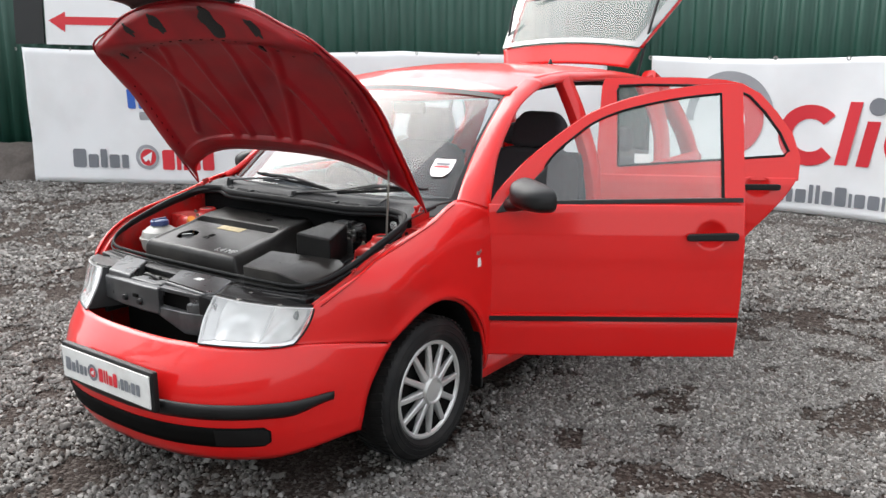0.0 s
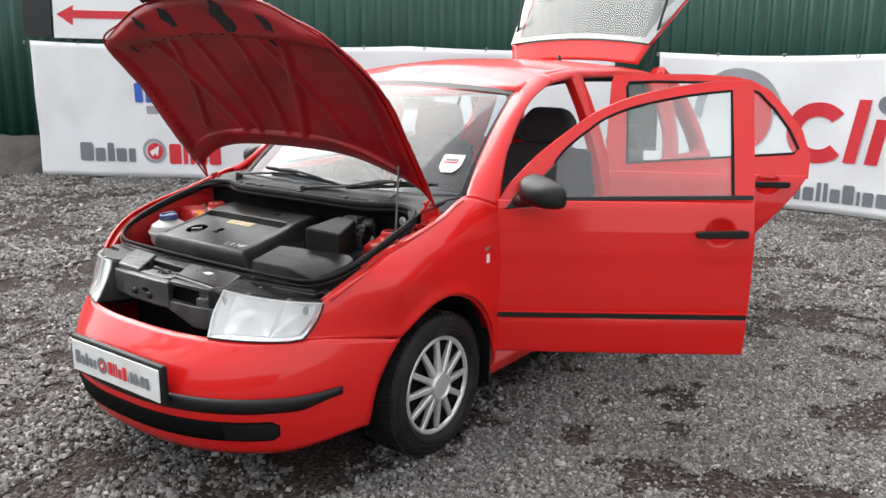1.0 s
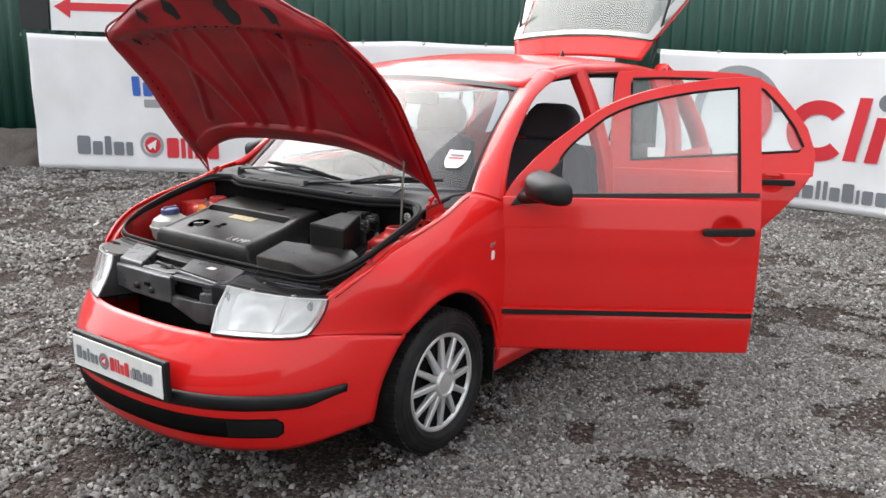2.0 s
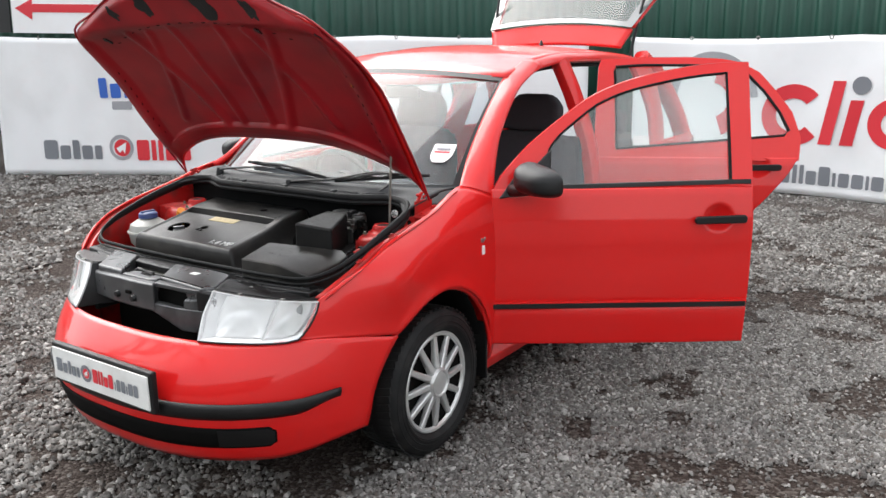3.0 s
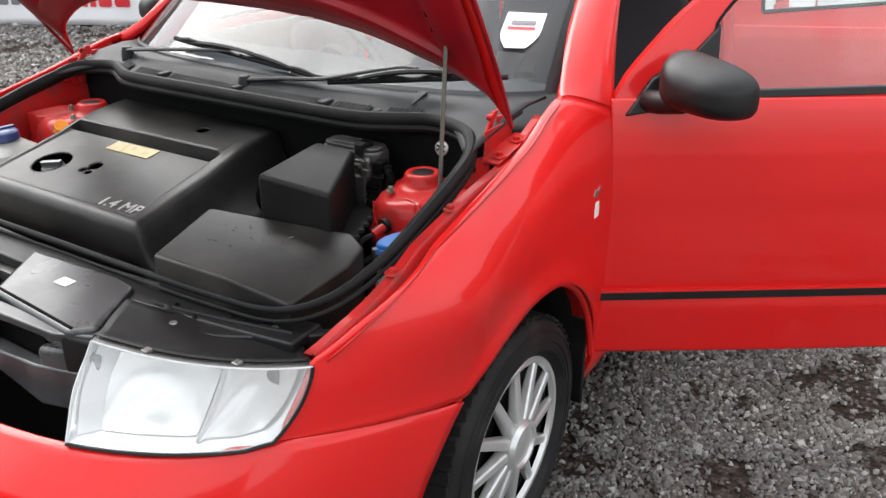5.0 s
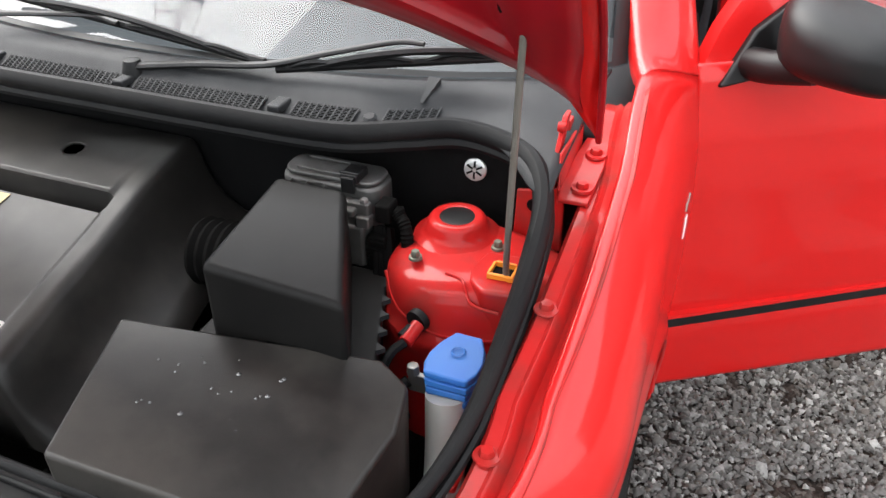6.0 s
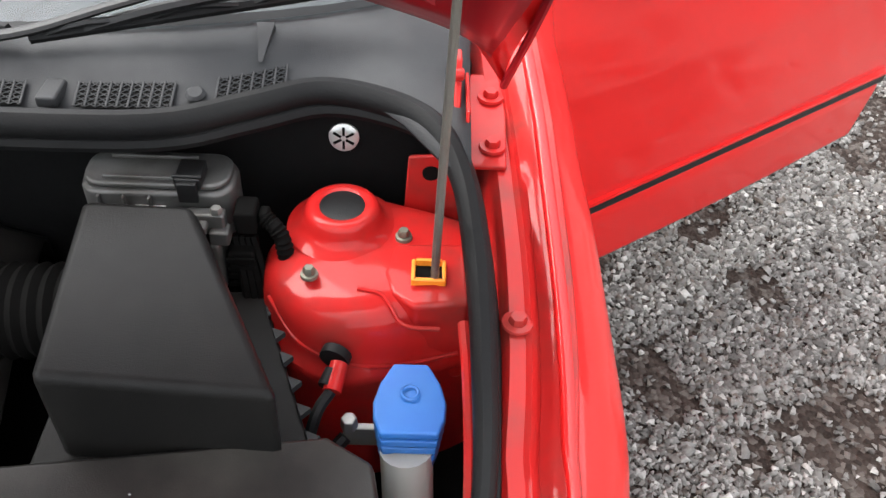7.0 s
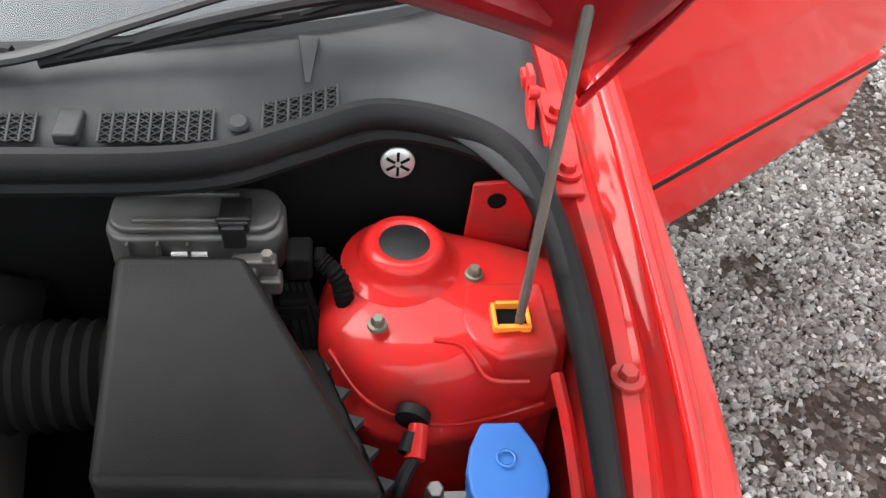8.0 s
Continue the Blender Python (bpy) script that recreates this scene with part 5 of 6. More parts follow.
def vent(x0, x1, k0, k1):
    # Near-black sheet on the panel paints the shade behind the vent grid.
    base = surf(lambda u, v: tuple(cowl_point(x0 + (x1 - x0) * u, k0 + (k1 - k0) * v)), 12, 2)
    g = part("vent_shade", base, DARK, scut, "near-black sheet for the shaded honeycomb intake")
    bars, hatch = [], []
    n = max(4, int((x1 - x0) / 0.0098))
    for i in range(n + 1):
        x = x0 + (x1 - x0) * i / n
        bars.append(tube([cowl_point(x, k0) + Vector((0, 0, .002)), cowl_point(x, k1) + Vector((0, 0, .002))], 0.0012, 6, 0, squash=0.5))
    for i in range(n):
        for j in range(5):
            xa, xb2 = x0 + (x1 - x0) * i / n, x0 + (x1 - x0) * (i + 1) / n
            ka, kb = k0 + (k1 - k0) * j / 5, k0 + (k1 - k0) * (j + 1) / 5
            hatch.append(tube([cowl_point(xa, ka) + Vector((0, 0, .001)), cowl_point(xb2, kb) + Vector((0, 0, .001))], 0.0007, 4, 0))
            hatch.append(tube([cowl_point(xa, kb) + Vector((0, 0, .001)), cowl_point(xb2, ka) + Vector((0, 0, .001))], 0.0007, 4, 0))
    part("vent_grid", join(*bars), COWL, g)
    part("mesh", join(*hatch), COWL, g, "moulded honeycomb")


for a, b in ((-0.47, -0.41), (-0.37, -0.285), (-0.235, -0.02), (0.02, 0.235), (0.285, 0.375), (0.415, 0.478)):
    vent(a, b, 0.05, 0.30)
for cx0 in (-0.262, 0.0, 0.262):
    q = cowl_point(cx0, 0.17)
    part("cowl_clip", moved(box(-0.010, 0.010, -0.018, 0.018, -0.004, 0.008), Matrix.Translation(q)), COWL, scut, bevel=0.003)
part("cowl_button", moved(lathe([(0.0, 0.003), (0.007, 0.003), (0.010, 0.0)], 20), Matrix.Translation(cowl_point(0.395, 0.18)) @ Matrix.Rotation(0.25, 4, "X")), COWL, scut)
part("cowl_fin", moved(prism([(-0.030, -0.003), (0.020, -0.001), (0.018, 0.015)], lambda p: -0.002 - 0.25 * (p[0] + 0.030) * 0.6, lambda p: 0.002 + 0.25 * (p[0] + 0.030) * 0.6, "x"), Matrix.Translation(cowl_point(0.452, 0.60))), COWL, scut)

for sgn in (1, -1):
    part("cowl_edge", tube([(sgn * 0.646, 0.055, 0.938), (sgn * 0.654, 0.10, 0.950), (sgn * 0.660, 0.16, 0.968), (sgn * 0.663, 0.21, 0.978)], 0.0055, 8, 5), RUBBER, scut, "black rubber edge of the scuttle")

wind = part("windscreen", surf(screen, 40, 20), SCREEN, car, "raked windscreen with a round paper sticker")
wind.visible_shadow = False
band = join(*[surf((lambda f: lambda u, v: tuple(Vector(f(u, v)) + Vector((0, -.004, .004))))(f), 30, 2) for f in (lambda u, v: screen(u, 0.012 * v), lambda u, v: screen(u, 0.95 + 0.05 * v), lambda u, v: screen(0.014 * v, u), lambda u, v: screen(1 - 0.014 * v, u))])
part("screen_band", band, TRIM, wind, "black printed screen border")
st = join(surf(lambda u, v: tuple(Vector(screen(0.932 + 0.058 * (u - 0.5) * (1 - 0.5 * max(0, 0.5 - v) ** 2 * 4), 0.25 + 0.145 * (v - 0.5))) + Vector((0, -.006, .006))), 6, 6))
part("sticker", st, PAPER, wind, "white paper sales sticker")
part("sticker_print", surf(lambda u, v: tuple(Vector(screen(0.933 + 0.036 * (u - 0.5), 0.278 + 0.016 * (v - 0.5))) + Vector((0, -.008, .008))), 4, 1), INK_GREY, wind)
part("sticker_print", surf(lambda u, v: tuple(Vector(screen(0.932 + 0.040 * (u - 0.5), 0.255 + 0.010 * (v - 0.5))) + Vector((0, -.008, .008))), 4, 1), INK_RED, wind)


def wiper(arm, a, b):
    a, b = Vector(a), Vector(b)
    w = part("wiper_arm", tube(arm, lambda t: 0.0095 - 0.004 * t, 8, 5, squash=0.6), TRIM, car, "black wiper arm")
    part("wiper_pivot", moved(lathe([(0.0, 0.020), (0.012, 0.018), (0.017, 0.0), (0.018, -0.02)], 16), Matrix.Translation(Vector(arm[0]) - Vector((0, 0, .008)))), TRIM, w)
    part("wiper_blade", tube([a, a.lerp(b, .5), b], 0.0062, 6, 4), RUBBER, w, "black rubber blade")
    up = Vector((0, -.010, .014))
    part("blade_bridge", join(tube([a.lerp(b, .12), a.lerp(b, .3) + up, a.lerp(b, .5) + up * 1.4, a.lerp(b, .7) + up, a.lerp(b, .88)], 0.0055, 6, 4), *[tube([a.lerp(b, q - .12), a.lerp(b, q) + up * 0.75, a.lerp(b, q + .12)], 0.0036, 6, 3) for q in (.14, .38, .62, .86)]), TRIM, w)


wiper([(0.0, 0.072, 0.992), (0.11, 0.083, 1.006), (0.222, 0.092, 1.017), (0.31, 0.118, 1.036), (0.398, 0.147, 1.053), (0.44, 0.152, 1.054)], (0.235, 0.098, 1.010), (0.640, 0.192, 1.052))
wiper([(-0.50, 0.135, 1.000), (-0.40, 0.110, 1.016), (-0.25, 0.118, 1.030), (-0.12, 0.130, 1.038), (-0.06, 0.124, 1.034)], (-0.33, 0.160, 1.044), (0.215, 0.101, 1.016))


# ---- cabin shell ----
door_top = curve([(-0.012, 0.920), (0.025, 1.005), (0.10, 1.09), (0.173, 1.160), (0.309, 1.264), (0.42, 1.336), (0.533, 1.383), (0.64, 1.413), (0.758, 1.436), (0.90, 1.455), (1.02, 1.460), (1.055, 1.460)])
glass_top = curve([(0.10, 1.02), (0.19, 1.07), (0.265, 1.172), (0.36, 1.252), (0.445, 1.310), (0.56, 1.355), (0.716, 1.391), (0.85, 1.412), (0.967, 1.423)])

def rail_pt(y):
    """The cant rail over the doors: (x, z) along the car."""
    t = [(.26, .705, 1.0), (.36, .698, 1.062), (.50, .682, 1.165), (.70, .648, 1.308), (.90, .612, 1.425), (1.10, .592, 1.466), (1.45, .578, 1.486), (1.9, .568, 1.482), (2.3, .56, 1.462), (2.6, .555, 1.43)]
    ys = [q[0] for q in t]
    return float(np.interp(y, ys, [q[1] for q in t])), float(np.interp(y, ys, [q[2] for q in t]))


def roof(u, v):
    s = 2 * u - 1
    y0 = 0.765 + 0.11 * s * s
    y = y0 + (2.52 - y0) * v
    x, z = rail_pt(y)
    crown = 0.024 * smooth(0.0, 0.35, v) + 0.018
    k = smooth(0.0, 0.25, v)
    return s * (x - 0.004 - 0.022 * (1 - k)), y, z + 0.012 * max(k, 1 - abs(s) ** 5) - 0.008 * (1 - k) * abs(s) ** 5 + crown * (1 - abs(s) ** 2.2) - 0.012 * smooth(0.85, 1, v)


part("roof", surf(roof, 40, 40), RED, car, "red roof panel", solid=0.02)
part("roof_lining", surf(lambda u, v: tuple(Vector(roof(0.02 + 0.96 * u, 0.03 + 0.95 * v)) - Vector((0, 0, 0.045))), 20, 16), mat("pale_roof_lining", (0.42, 0.42, 0.40), 0.9), car, "pale grey roof lining", solid=0.01)
part("aerial_base", moved(lathe([(0.0, 0.05), (0.006, 0.045), (0.016, 0.012), (0.022, 0.0)], 12), Matrix.Translation((0, 2.30, roof(0.5, 0.87)[2]))), TRIM, car, "small roof aerial base")


def pillar(points, w, d, name="pillar", label=""):
    """A flattened tube through the points: w across, d deep."""
    pts = spline(points, 6)
    v, f, n = [], [], 12
    for i, p in enumerate(pts):
        k = (pts[min(i + 1, len(pts) - 1)] - pts[max(i - 1, 0)]).normalized()
        out = Vector((1, 0, 0))
        out = (out - k * out.dot(k)).normalized()
        along = out.cross(k)
        for j in range(n):
            a = 2 * math.pi * j / n
            ca, sa = math.cos(a), math.sin(a)
            e = 2 / 3.2
            v.append(tuple(p + along * (w * math.copysign(abs(ca) ** e, ca)) + out * (d * math.copysign(abs(sa) ** e, sa))))
    for i in range(len(pts) - 1):
        for j in range(n):
            f.append((i * n + j, i * n + (j + 1) % n, (i + 1) * n + (j + 1) % n, (i + 1) * n + j))
    return v, f + [tuple(range(n)), tuple(range(len(v) - 1, len(v) - n - 1, -1))]


for sgn in (1, -1):
    side = (lambda s: s) if sgn > 0 else flip
    pts = [(rail_pt(y)[0] - 0.012, y, rail_pt(y)[1] - 0.01) for y in (.36, .50, .70, .90, 1.10, 1.45, 1.9, 2.3, 2.55)]

    def a_pillar(u, v):
        du = 0.004 + 0.70 * u
        yo, zo = 0.432 + du, door_top(du) + 0.008
        outer = Vector((side_x(zo) - 0.004, yo, zo))
        k = min(1.0, u / 0.86)
        inner = Vector(screen(0.993, k ** 0.92)) + Vector((0, 0.0, 0.006))
        foot = Vector(wing((0.552 + 0.432 - 0.15 * v) / 0.984, 1.0)) + Vector((0.002, 0, 0.001))
        if u > 0.86:
            inner = inner + Vector((-0.008, 0.20, 0.076)) * ((u - 0.86) / 0.14)
        p = outer.lerp(inner, v)
        out = Vector((0.75, -0.35, 0.45)).normalized()
        p = p + out * 0.022 * math.sin(math.pi * v)
        return tuple(foot.lerp(p, smooth(0.0, 0.24, u)))
    part("windscreen_pillar", side(surf(a_pillar, 40, 10)), RED, car, "red windscreen pillar", solid=0.03)
    def cant_rail(u, v):
        y = 1.09 + 1.44 * u
        x, z = rail_pt(y)
        p = Vector((x + 0.024, y, z - 0.036)).lerp(Vector((x - 0.036, y, z + 0.010)), v)
        return tuple(p + Vector((0.6, 0, 0.8)) * (0.015 * math.sin(math.pi * v) + 0.012 * smooth(0.0, 0.14, u) - 0.006))
    part("roof_rail", side(surf(cant_rail, 40, 8)), RED, car, "red roof rail over the doors", solid=0.03)
    part("door_seal", side(tube([(q[0] - 0.035, q[1] + 0.03, q[2] - 0.045) for q in pts[2:-1]], 0.011, 8, 4)), RUBBER, car, "black rubber door seal")
    part("centre_pillar", side(pillar([(0.745, 1.47, 0.25), (0.755, 1.475, 0.6), (0.735, 1.47, 0.95), (0.655, 1.44, 1.25), (0.578, 1.40, 1.46)], 0.055, 0.035)), RED, car, "red centre door pillar")
    part("front_door_post", side(pillar([(0.69, 0.46, 0.25), (0.70, 0.46, 0.6), (0.70, 0.45, 0.86), (0.69, 0.44, 0.92)], 0.045, 0.045)), RED, car, "red front door post")
    part("sill", side(prism([(0.60, 0.17), (0.745, 0.19), (0.765, 0.24), (0.745, 0.30), (0.70, 0.315), (0.62, 0.30)], 0.40, 2.15, "y")), RED, car, "red sill", bevel=0.01)
    part("belt_strap", side(tube([(0.69, 1.42, 1.22), (0.70, 1.40, 0.9), (0.69, 1.38, 0.5)], 0.012, 6, 3, squash=0.3)), FABRIC, car, "dark seat belt")

    def quarter(u, v):
        y = 2.02 + 1.10 * u
        if abs(y - 2.50) < ARCH_A:
            b = arch_z(y, 2.495)
        else:
            b = 0.24
        t = 0.985
        z = b + (t - b) * v
        return hull(y, z) * (1 - 0.25 * smooth(2.85, 3.16, y) ** 2), y, z
    part("rear_quarter", side(surf(quarter, 50, 14)), RED, car, "red rear quarter panel", solid=0.01)
    part("rear_pillar", side(pillar([(0.745, 2.36, 0.92), (0.70, 2.44, 1.10), (0.64, 2.46, 1.28), (0.575, 2.42, 1.44)], 0.10, 0.03)), RED, car, "red rear pillar")
    part("tail_pillar", side(pillar([(0.70, 2.98, 0.92), (0.66, 2.88, 1.12), (0.60, 2.70, 1.34), (0.56, 2.52, 1.45)], 0.05, 0.05)), RED, car, "red tailgate surround")
    s = surf(lambda u, v: (0.42 + 0.33 * v, 2.50 + (ARCH_A + 0.012) * math.cos(3.14 * u), ARCH_Z - 0.05 + (ARCH_B + 0.055) * math.sin(3.14 * u)), 20, 3)
    part("rear_wheel_housing", side(s), FELT, car, "black rear wheel arch liner", solid=0.004)

part("floor_pan", box(-0.70, 0.70, 0.12, 3.05, 0.19, 0.23), DARK, car, "dark floor pan")
part("rear_bumper", surf(lambda u, v: ((2 * u - 1) * 0.76, 3.13 - 0.10 * (2 * u - 1) ** 4 + 0.03 * math.sin(math.pi * v), 0.22 + 0.48 * v), 24, 8), RED, car, "red rear bumper", solid=0.02)
part("boot_floor", box(-0.52, 0.52, 2.30, 3.08, 0.50, 0.54), FELT, car, "dark boot floor")
for sgn in (1, -1):
    part("tail_lamp", box(*sorted((sgn * 0.62, sgn * 0.735)), 3.0, 3.09, 0.70, 0.95), mat("tail_lamp_red", (0.5, 0.02, 0.02), 0.15, coat=1.0), car, "red tail lamp", bevel=0.02)


# ---- doors ----


def door_x(z, y0):
    return side_x(z) + 0.004


def front_door(sgn, angle):
    side = (lambda s: s) if sgn > 0 else flip
    y0 = 0.432
    m = Matrix.Translation((sgn * 0.772, y0, 0)) @ Matrix.Rotation(-sgn * radians(angle), 4, "Z") @ Matrix.Translation((-sgn * 0.772, -y0, 0))
    xf = lambda z: door_x(z, y0)

    def skin(u, v):
        z = 0.318 + (0.975 - 0.318) * v
        b = 1.052 + 0.004 * math.sin(v * 3)
        y = b * u
        crease = 0.006 * smooth(0.69, 0.80, z)
        press = -0.006 * math.exp(-((z - 0.487) / 0.022) ** 2) - 0.024 * max(0.0, 1 - (math.hypot(y - 0.916, (z - 0.852) * 1.08) / 0.062) ** 2)
        return xf(z) + crease * 0.6 + press + 0.008 * math.sin(math.pi * u) - 0.004, y0 + y, z
    label = "red front door standing open" if angle else "red front door, shut"
    d = part("front_door", side(surf(skin, 150, 96)), RED, car, label, solid=0.020, m=m)
    us = np.linspace(-0.012, 1.055, 44)
    hs = np.linspace(0.235, 0.967, 44)
    top_o = [(y0 + u, door_top(u)) for u in us]
    top_i = [(y0 + u, glass_top(u)) for u in hs]
    # window frame: an arch from the belt up and over
    outer = [(y0 - 0.0, 0.91)] + top_o + [(y0 + 1.052, 0.97)]
    inner = [(y0 + 0.205, 0.984)] + top_i + [(y0 + 0.966, 1.008)]
    n = len(outer)
    v = [(xf(z), y, z) for y, z in outer] + [(xf(z), y, z) for y, z in inner] + [(xf(z) - 0.03, y, z) for y, z in outer] + [(xf(z) - 0.03, y, z) for y, z in inner]
    f = []
    for i in range(n - 1):
        f += [(i, i + 1, n + i + 1, n + i), (2 * n + i, 3 * n + i, 3 * n + i + 1, 2 * n + i + 1), (i, 2 * n + i, 2 * n + i + 1, i + 1), (n + i, n + i + 1, 3 * n + i + 1, 3 * n + i)]
    part("window_frame", side((v, f)), RED, d, "red window frame")
    part("window_rubber", side(tube([(xf(z) - 0.006, y + 0.0, z - 0.004) for y, z in inner], 0.008, 6, 0)), RUBBER, d, "black window rubber")
    part("belt_rubber", side(prism([(y0 + 0.20, 0.972), (y0 + 1.045, 0.986), (y0 + 1.045, 1.004), (y0 + 0.20, 0.989)], lambda p: xf(p[1]) - 0.01, lambda p: xf(p[1]) + 0.006, "x")), TRIM, d, "black belt rubber", bevel=0.003)
    g = [(y0 + 0.21, 0.975)] + top_i + [(y0 + 0.966, 0.99)]
    pane = part("door_glass", side(([(xf(z) - 0.014, y, z) for y, z in g], [tuple(range(len(g)))])), GLASS, d, "clear door glass, whitened for its pale reflection", smooth=False)
    pane.visible_shadow = False
    part("inner_card", side(surf(lambda u, v: (xf(0.33 + 0.62 * v) - 0.060 - 0.01 * math.sin(3.1 * v), y0 + 0.04 + 0.97 * u, 0.33 + 0.62 * v), 8, 8)), DASH, d, "grey door card", solid=0.03)
    # rubbing strip, handle in its round recess, mirror
    part("rubbing_strip", side(prism([(y0 + 0.002, 0.476), (y0 + 1.050, 0.478), (y0 + 1.050, 0.502), (y0 + 0.002, 0.500)], lambda p: xf(p[1]) - 0.010, lambda p: xf(p[1]) + (0.006 if p[1] < 0.49 else 0.004), "x")), TRIM, d, "black rubbing strip", bevel=0.004)
    part("strip_edge", side(prism([(y0 + 0.002, 0.500), (y0 + 1.050, 0.502), (y0 + 1.050, 0.509), (y0 + 0.002, 0.507)], xf(0.49) - 0.01, xf(0.49) + 0.009, "x")), RED, d)
    part("handle", side(prism([(y0 + 0.812, 0.840), (y0 + 0.820, 0.832), (y0 + 1.014, 0.835), (y0 + 1.022, 0.843), (y0 + 1.022, 0.862), (y0 + 1.012, 0.868), (y0 + 0.820, 0.862), (y0 + 0.812, 0.854)], xf(0.83) + 0.014, xf(0.83) + 0.034, "x")), TRIM, d, "black pull handle", bevel=0.007)
    part("sail", side(prism([(y0 + 0.030, 0.938), (y0 + 0.235, 0.965), (y0 + 0.245, 1.13), (y0 + 0.19, 1.075), (y0 + 0.09, 1.018)], lambda p: xf(p[1]) - 0.01, lambda p: xf(p[1]) + 0.010, "x")), TRIM, d, "black mirror base", bevel=0.006)

    def shell(u, v):
        a = 2 * math.pi * u
        ca, sa = math.cos(a), math.sin(a)
        depth, r = [(-0.066, 0.0), (-0.065, 0.22), (-0.060, 0.42), (-0.050, 0.60), (-0.036, 0.75), (-0.018, 0.86), (0.004, 0.94), (0.026, 0.985), (0.040, 1.0), (0.046, 0.985), (0.047, 0.93), (0.040, 0.90), (0.030, 0.88)][int(round(v * 12))]
        e = 0.60
        xx = 0.108 * r * math.copysign(abs(ca) ** e, ca)
        zz = 0.060 * r * math.copysign(abs(sa) ** e, sa) * (1 - 0.14 * xx / 0.108) - 0.012 * (xx / 0.108)
        return xx, depth, zz
    ang = 40 if angle else 18
    mm = Matrix.Translation((0.900, y0 + 0.162, 1.022)) @ Matrix.Rotation(radians(ang), 4, "Z")
    mir = part("wing_mirror", side(moved(surf(shell, 40, 12), mm)), TRIM, d, "black plastic wing mirror")
    part("mirror_arm", side(tube([(0.785, y0 + 0.085, 0.970), (0.825, y0 + 0.100, 0.976), (0.875, y0 + 0.135, 0.990)], 0.026, 12, 3)), TRIM, mir)
    part("mirror_glass", side(moved(box(-0.080, 0.078, 0.022, 0.030, -0.034, 0.036), mm)), mat("mirror_silver", (0.9, 0.9, 0.9), 0.02, metal=1.0), mir, "mirror glass", bevel=0.01)
    return d


def rear_door(sgn, angle):
    side = (lambda s: s) if sgn > 0 else flip
    y0 = 1.483
    m = Matrix.Translation((sgn * (0.745 if angle else 0.785), y0, 0)) @ Matrix.Rotation(-sgn * radians(angle), 4, "Z") @ Matrix.Translation((-sgn * 0.785, -y0, 0))
    xf = lambda z: door_x(z, y0)
    rear_edge = curve([(0.30, 0.555), (0.40, 0.585), (0.50, 0.635), (0.60, 0.695), (0.70, 0.765), (0.80, 0.85), (0.90, 0.93), (0.99, 0.985)], 6)

    def skin(u, v):
        z = 0.318 + (0.985 - 0.318) * v
        dish = 0.024 * max(0.0, 1 - (math.hypot(rear_edge(z) * u - 0.795, (z - 0.940) * 1.1) / 0.062) ** 2)
        return xf(z) + 0.0036 * smooth(0.735, 0.76, z) - 0.006 * math.exp(-((z - 0.487) / 0.022) ** 2) + 0.006 * math.sin(math.pi * u) - dish, y0 + rear_edge(z) * u, z
    d = part("rear_door", side(surf(skin, 130, 96)), RED, car, "red rear door standing open" if angle else "red rear door, shut", solid=0.02, m=m)
    outer = [(0.0, 0.97), (0.0, 1.12), (0.005, 1.27), (0.012, 1.42), (0.025, 1.460), (0.22, 1.468), (0.45, 1.468), (0.62, 1.458), (0.71, 1.440), (0.80, 1.390), (0.88, 1.30), (0.955, 1.20), (0.995, 1.08), (0.985, 0.97)]
    inner = [(0.108, 1.022), (0.106, 1.14), (0.100, 1.28), (0.092, 1.40), (0.098, 1.424), (0.24, 1.430), (0.45, 1.428), (0.60, 1.420), (0.68, 1.405), (0.745, 1.378), (0.82, 1.30), (0.895, 1.20), (0.938, 1.11), (0.915, 1.088)]
    outer, inner = [(y0 + a, b) for a, b in outer], [(y0 + a, b) for a, b in inner]
    n = len(outer)
    v = [(xf(z), y, z) for y, z in outer] + [(xf(z), y, z) for y, z in inner] + [(xf(z) - 0.03, y, z) for y, z in outer] + [(xf(z) - 0.03, y, z) for y, z in inner]
    f = []
    for i in range(n):
        j = (i + 1) % n
        f += [(i, j, n + j, n + i), (2 * n + i, 3 * n + i, 3 * n + j, 2 * n + j), (i, 2 * n + i, 2 * n + j, j), (n + i, n + j, 3 * n + j, 3 * n + i)]
    part("window_frame", side((v, f)), RED, d, "red window frame")
    part("window_rubber", side(tube([(xf(z) - 0.004, y, z) for y, z in inner + inner[:1]], 0.008, 6, 0)), RUBBER, d, "black window rubber")
    part("quarter_bar", side(tube([(xf(z) - 0.01, y0 + 0.69, z) for z in (1.03, 1.20, 1.41)], 0.013, 8, 2)), RUBBER, d, "black quarter bar")
    pane = part("door_glass", side(([(xf(z) - 0.014, y, z) for y, z in inner], [tuple(range(n))])), GLASS, d, "clear door glass, whitened for its pale reflection", smooth=False)
    pane.visible_shadow = False
    part("inner_card", side(surf(lambda u, v: (xf(0.33 + 0.62 * v) - 0.055, y0 + 0.03 + (rear_edge(0.33 + 0.62 * v) - 0.07) * u, 0.33 + 0.62 * v), 6, 8)), DASH, d, "grey door card", solid=0.03)
    part("rubbing_strip", side(prism([(y0 + 0.002, 0.476), (y0 + 0.610, 0.476), (y0 + 0.625, 0.500), (y0 + 0.002, 0.500)], lambda p: xf(p[1]) - 0.010, lambda p: xf(p[1]) + 0.006, "x")), TRIM, d, "black rubbing strip", bevel=0.004)
    part("sticker", side(([(xf(z) - 0.010, y0 + y, z) for y, z in ((0.19, 1.038), (0.27, 1.038), (0.27, 1.085), (0.19, 1.085))], [(0, 1, 2, 3)])), PAPER, d, "small white paper note inside the glass")
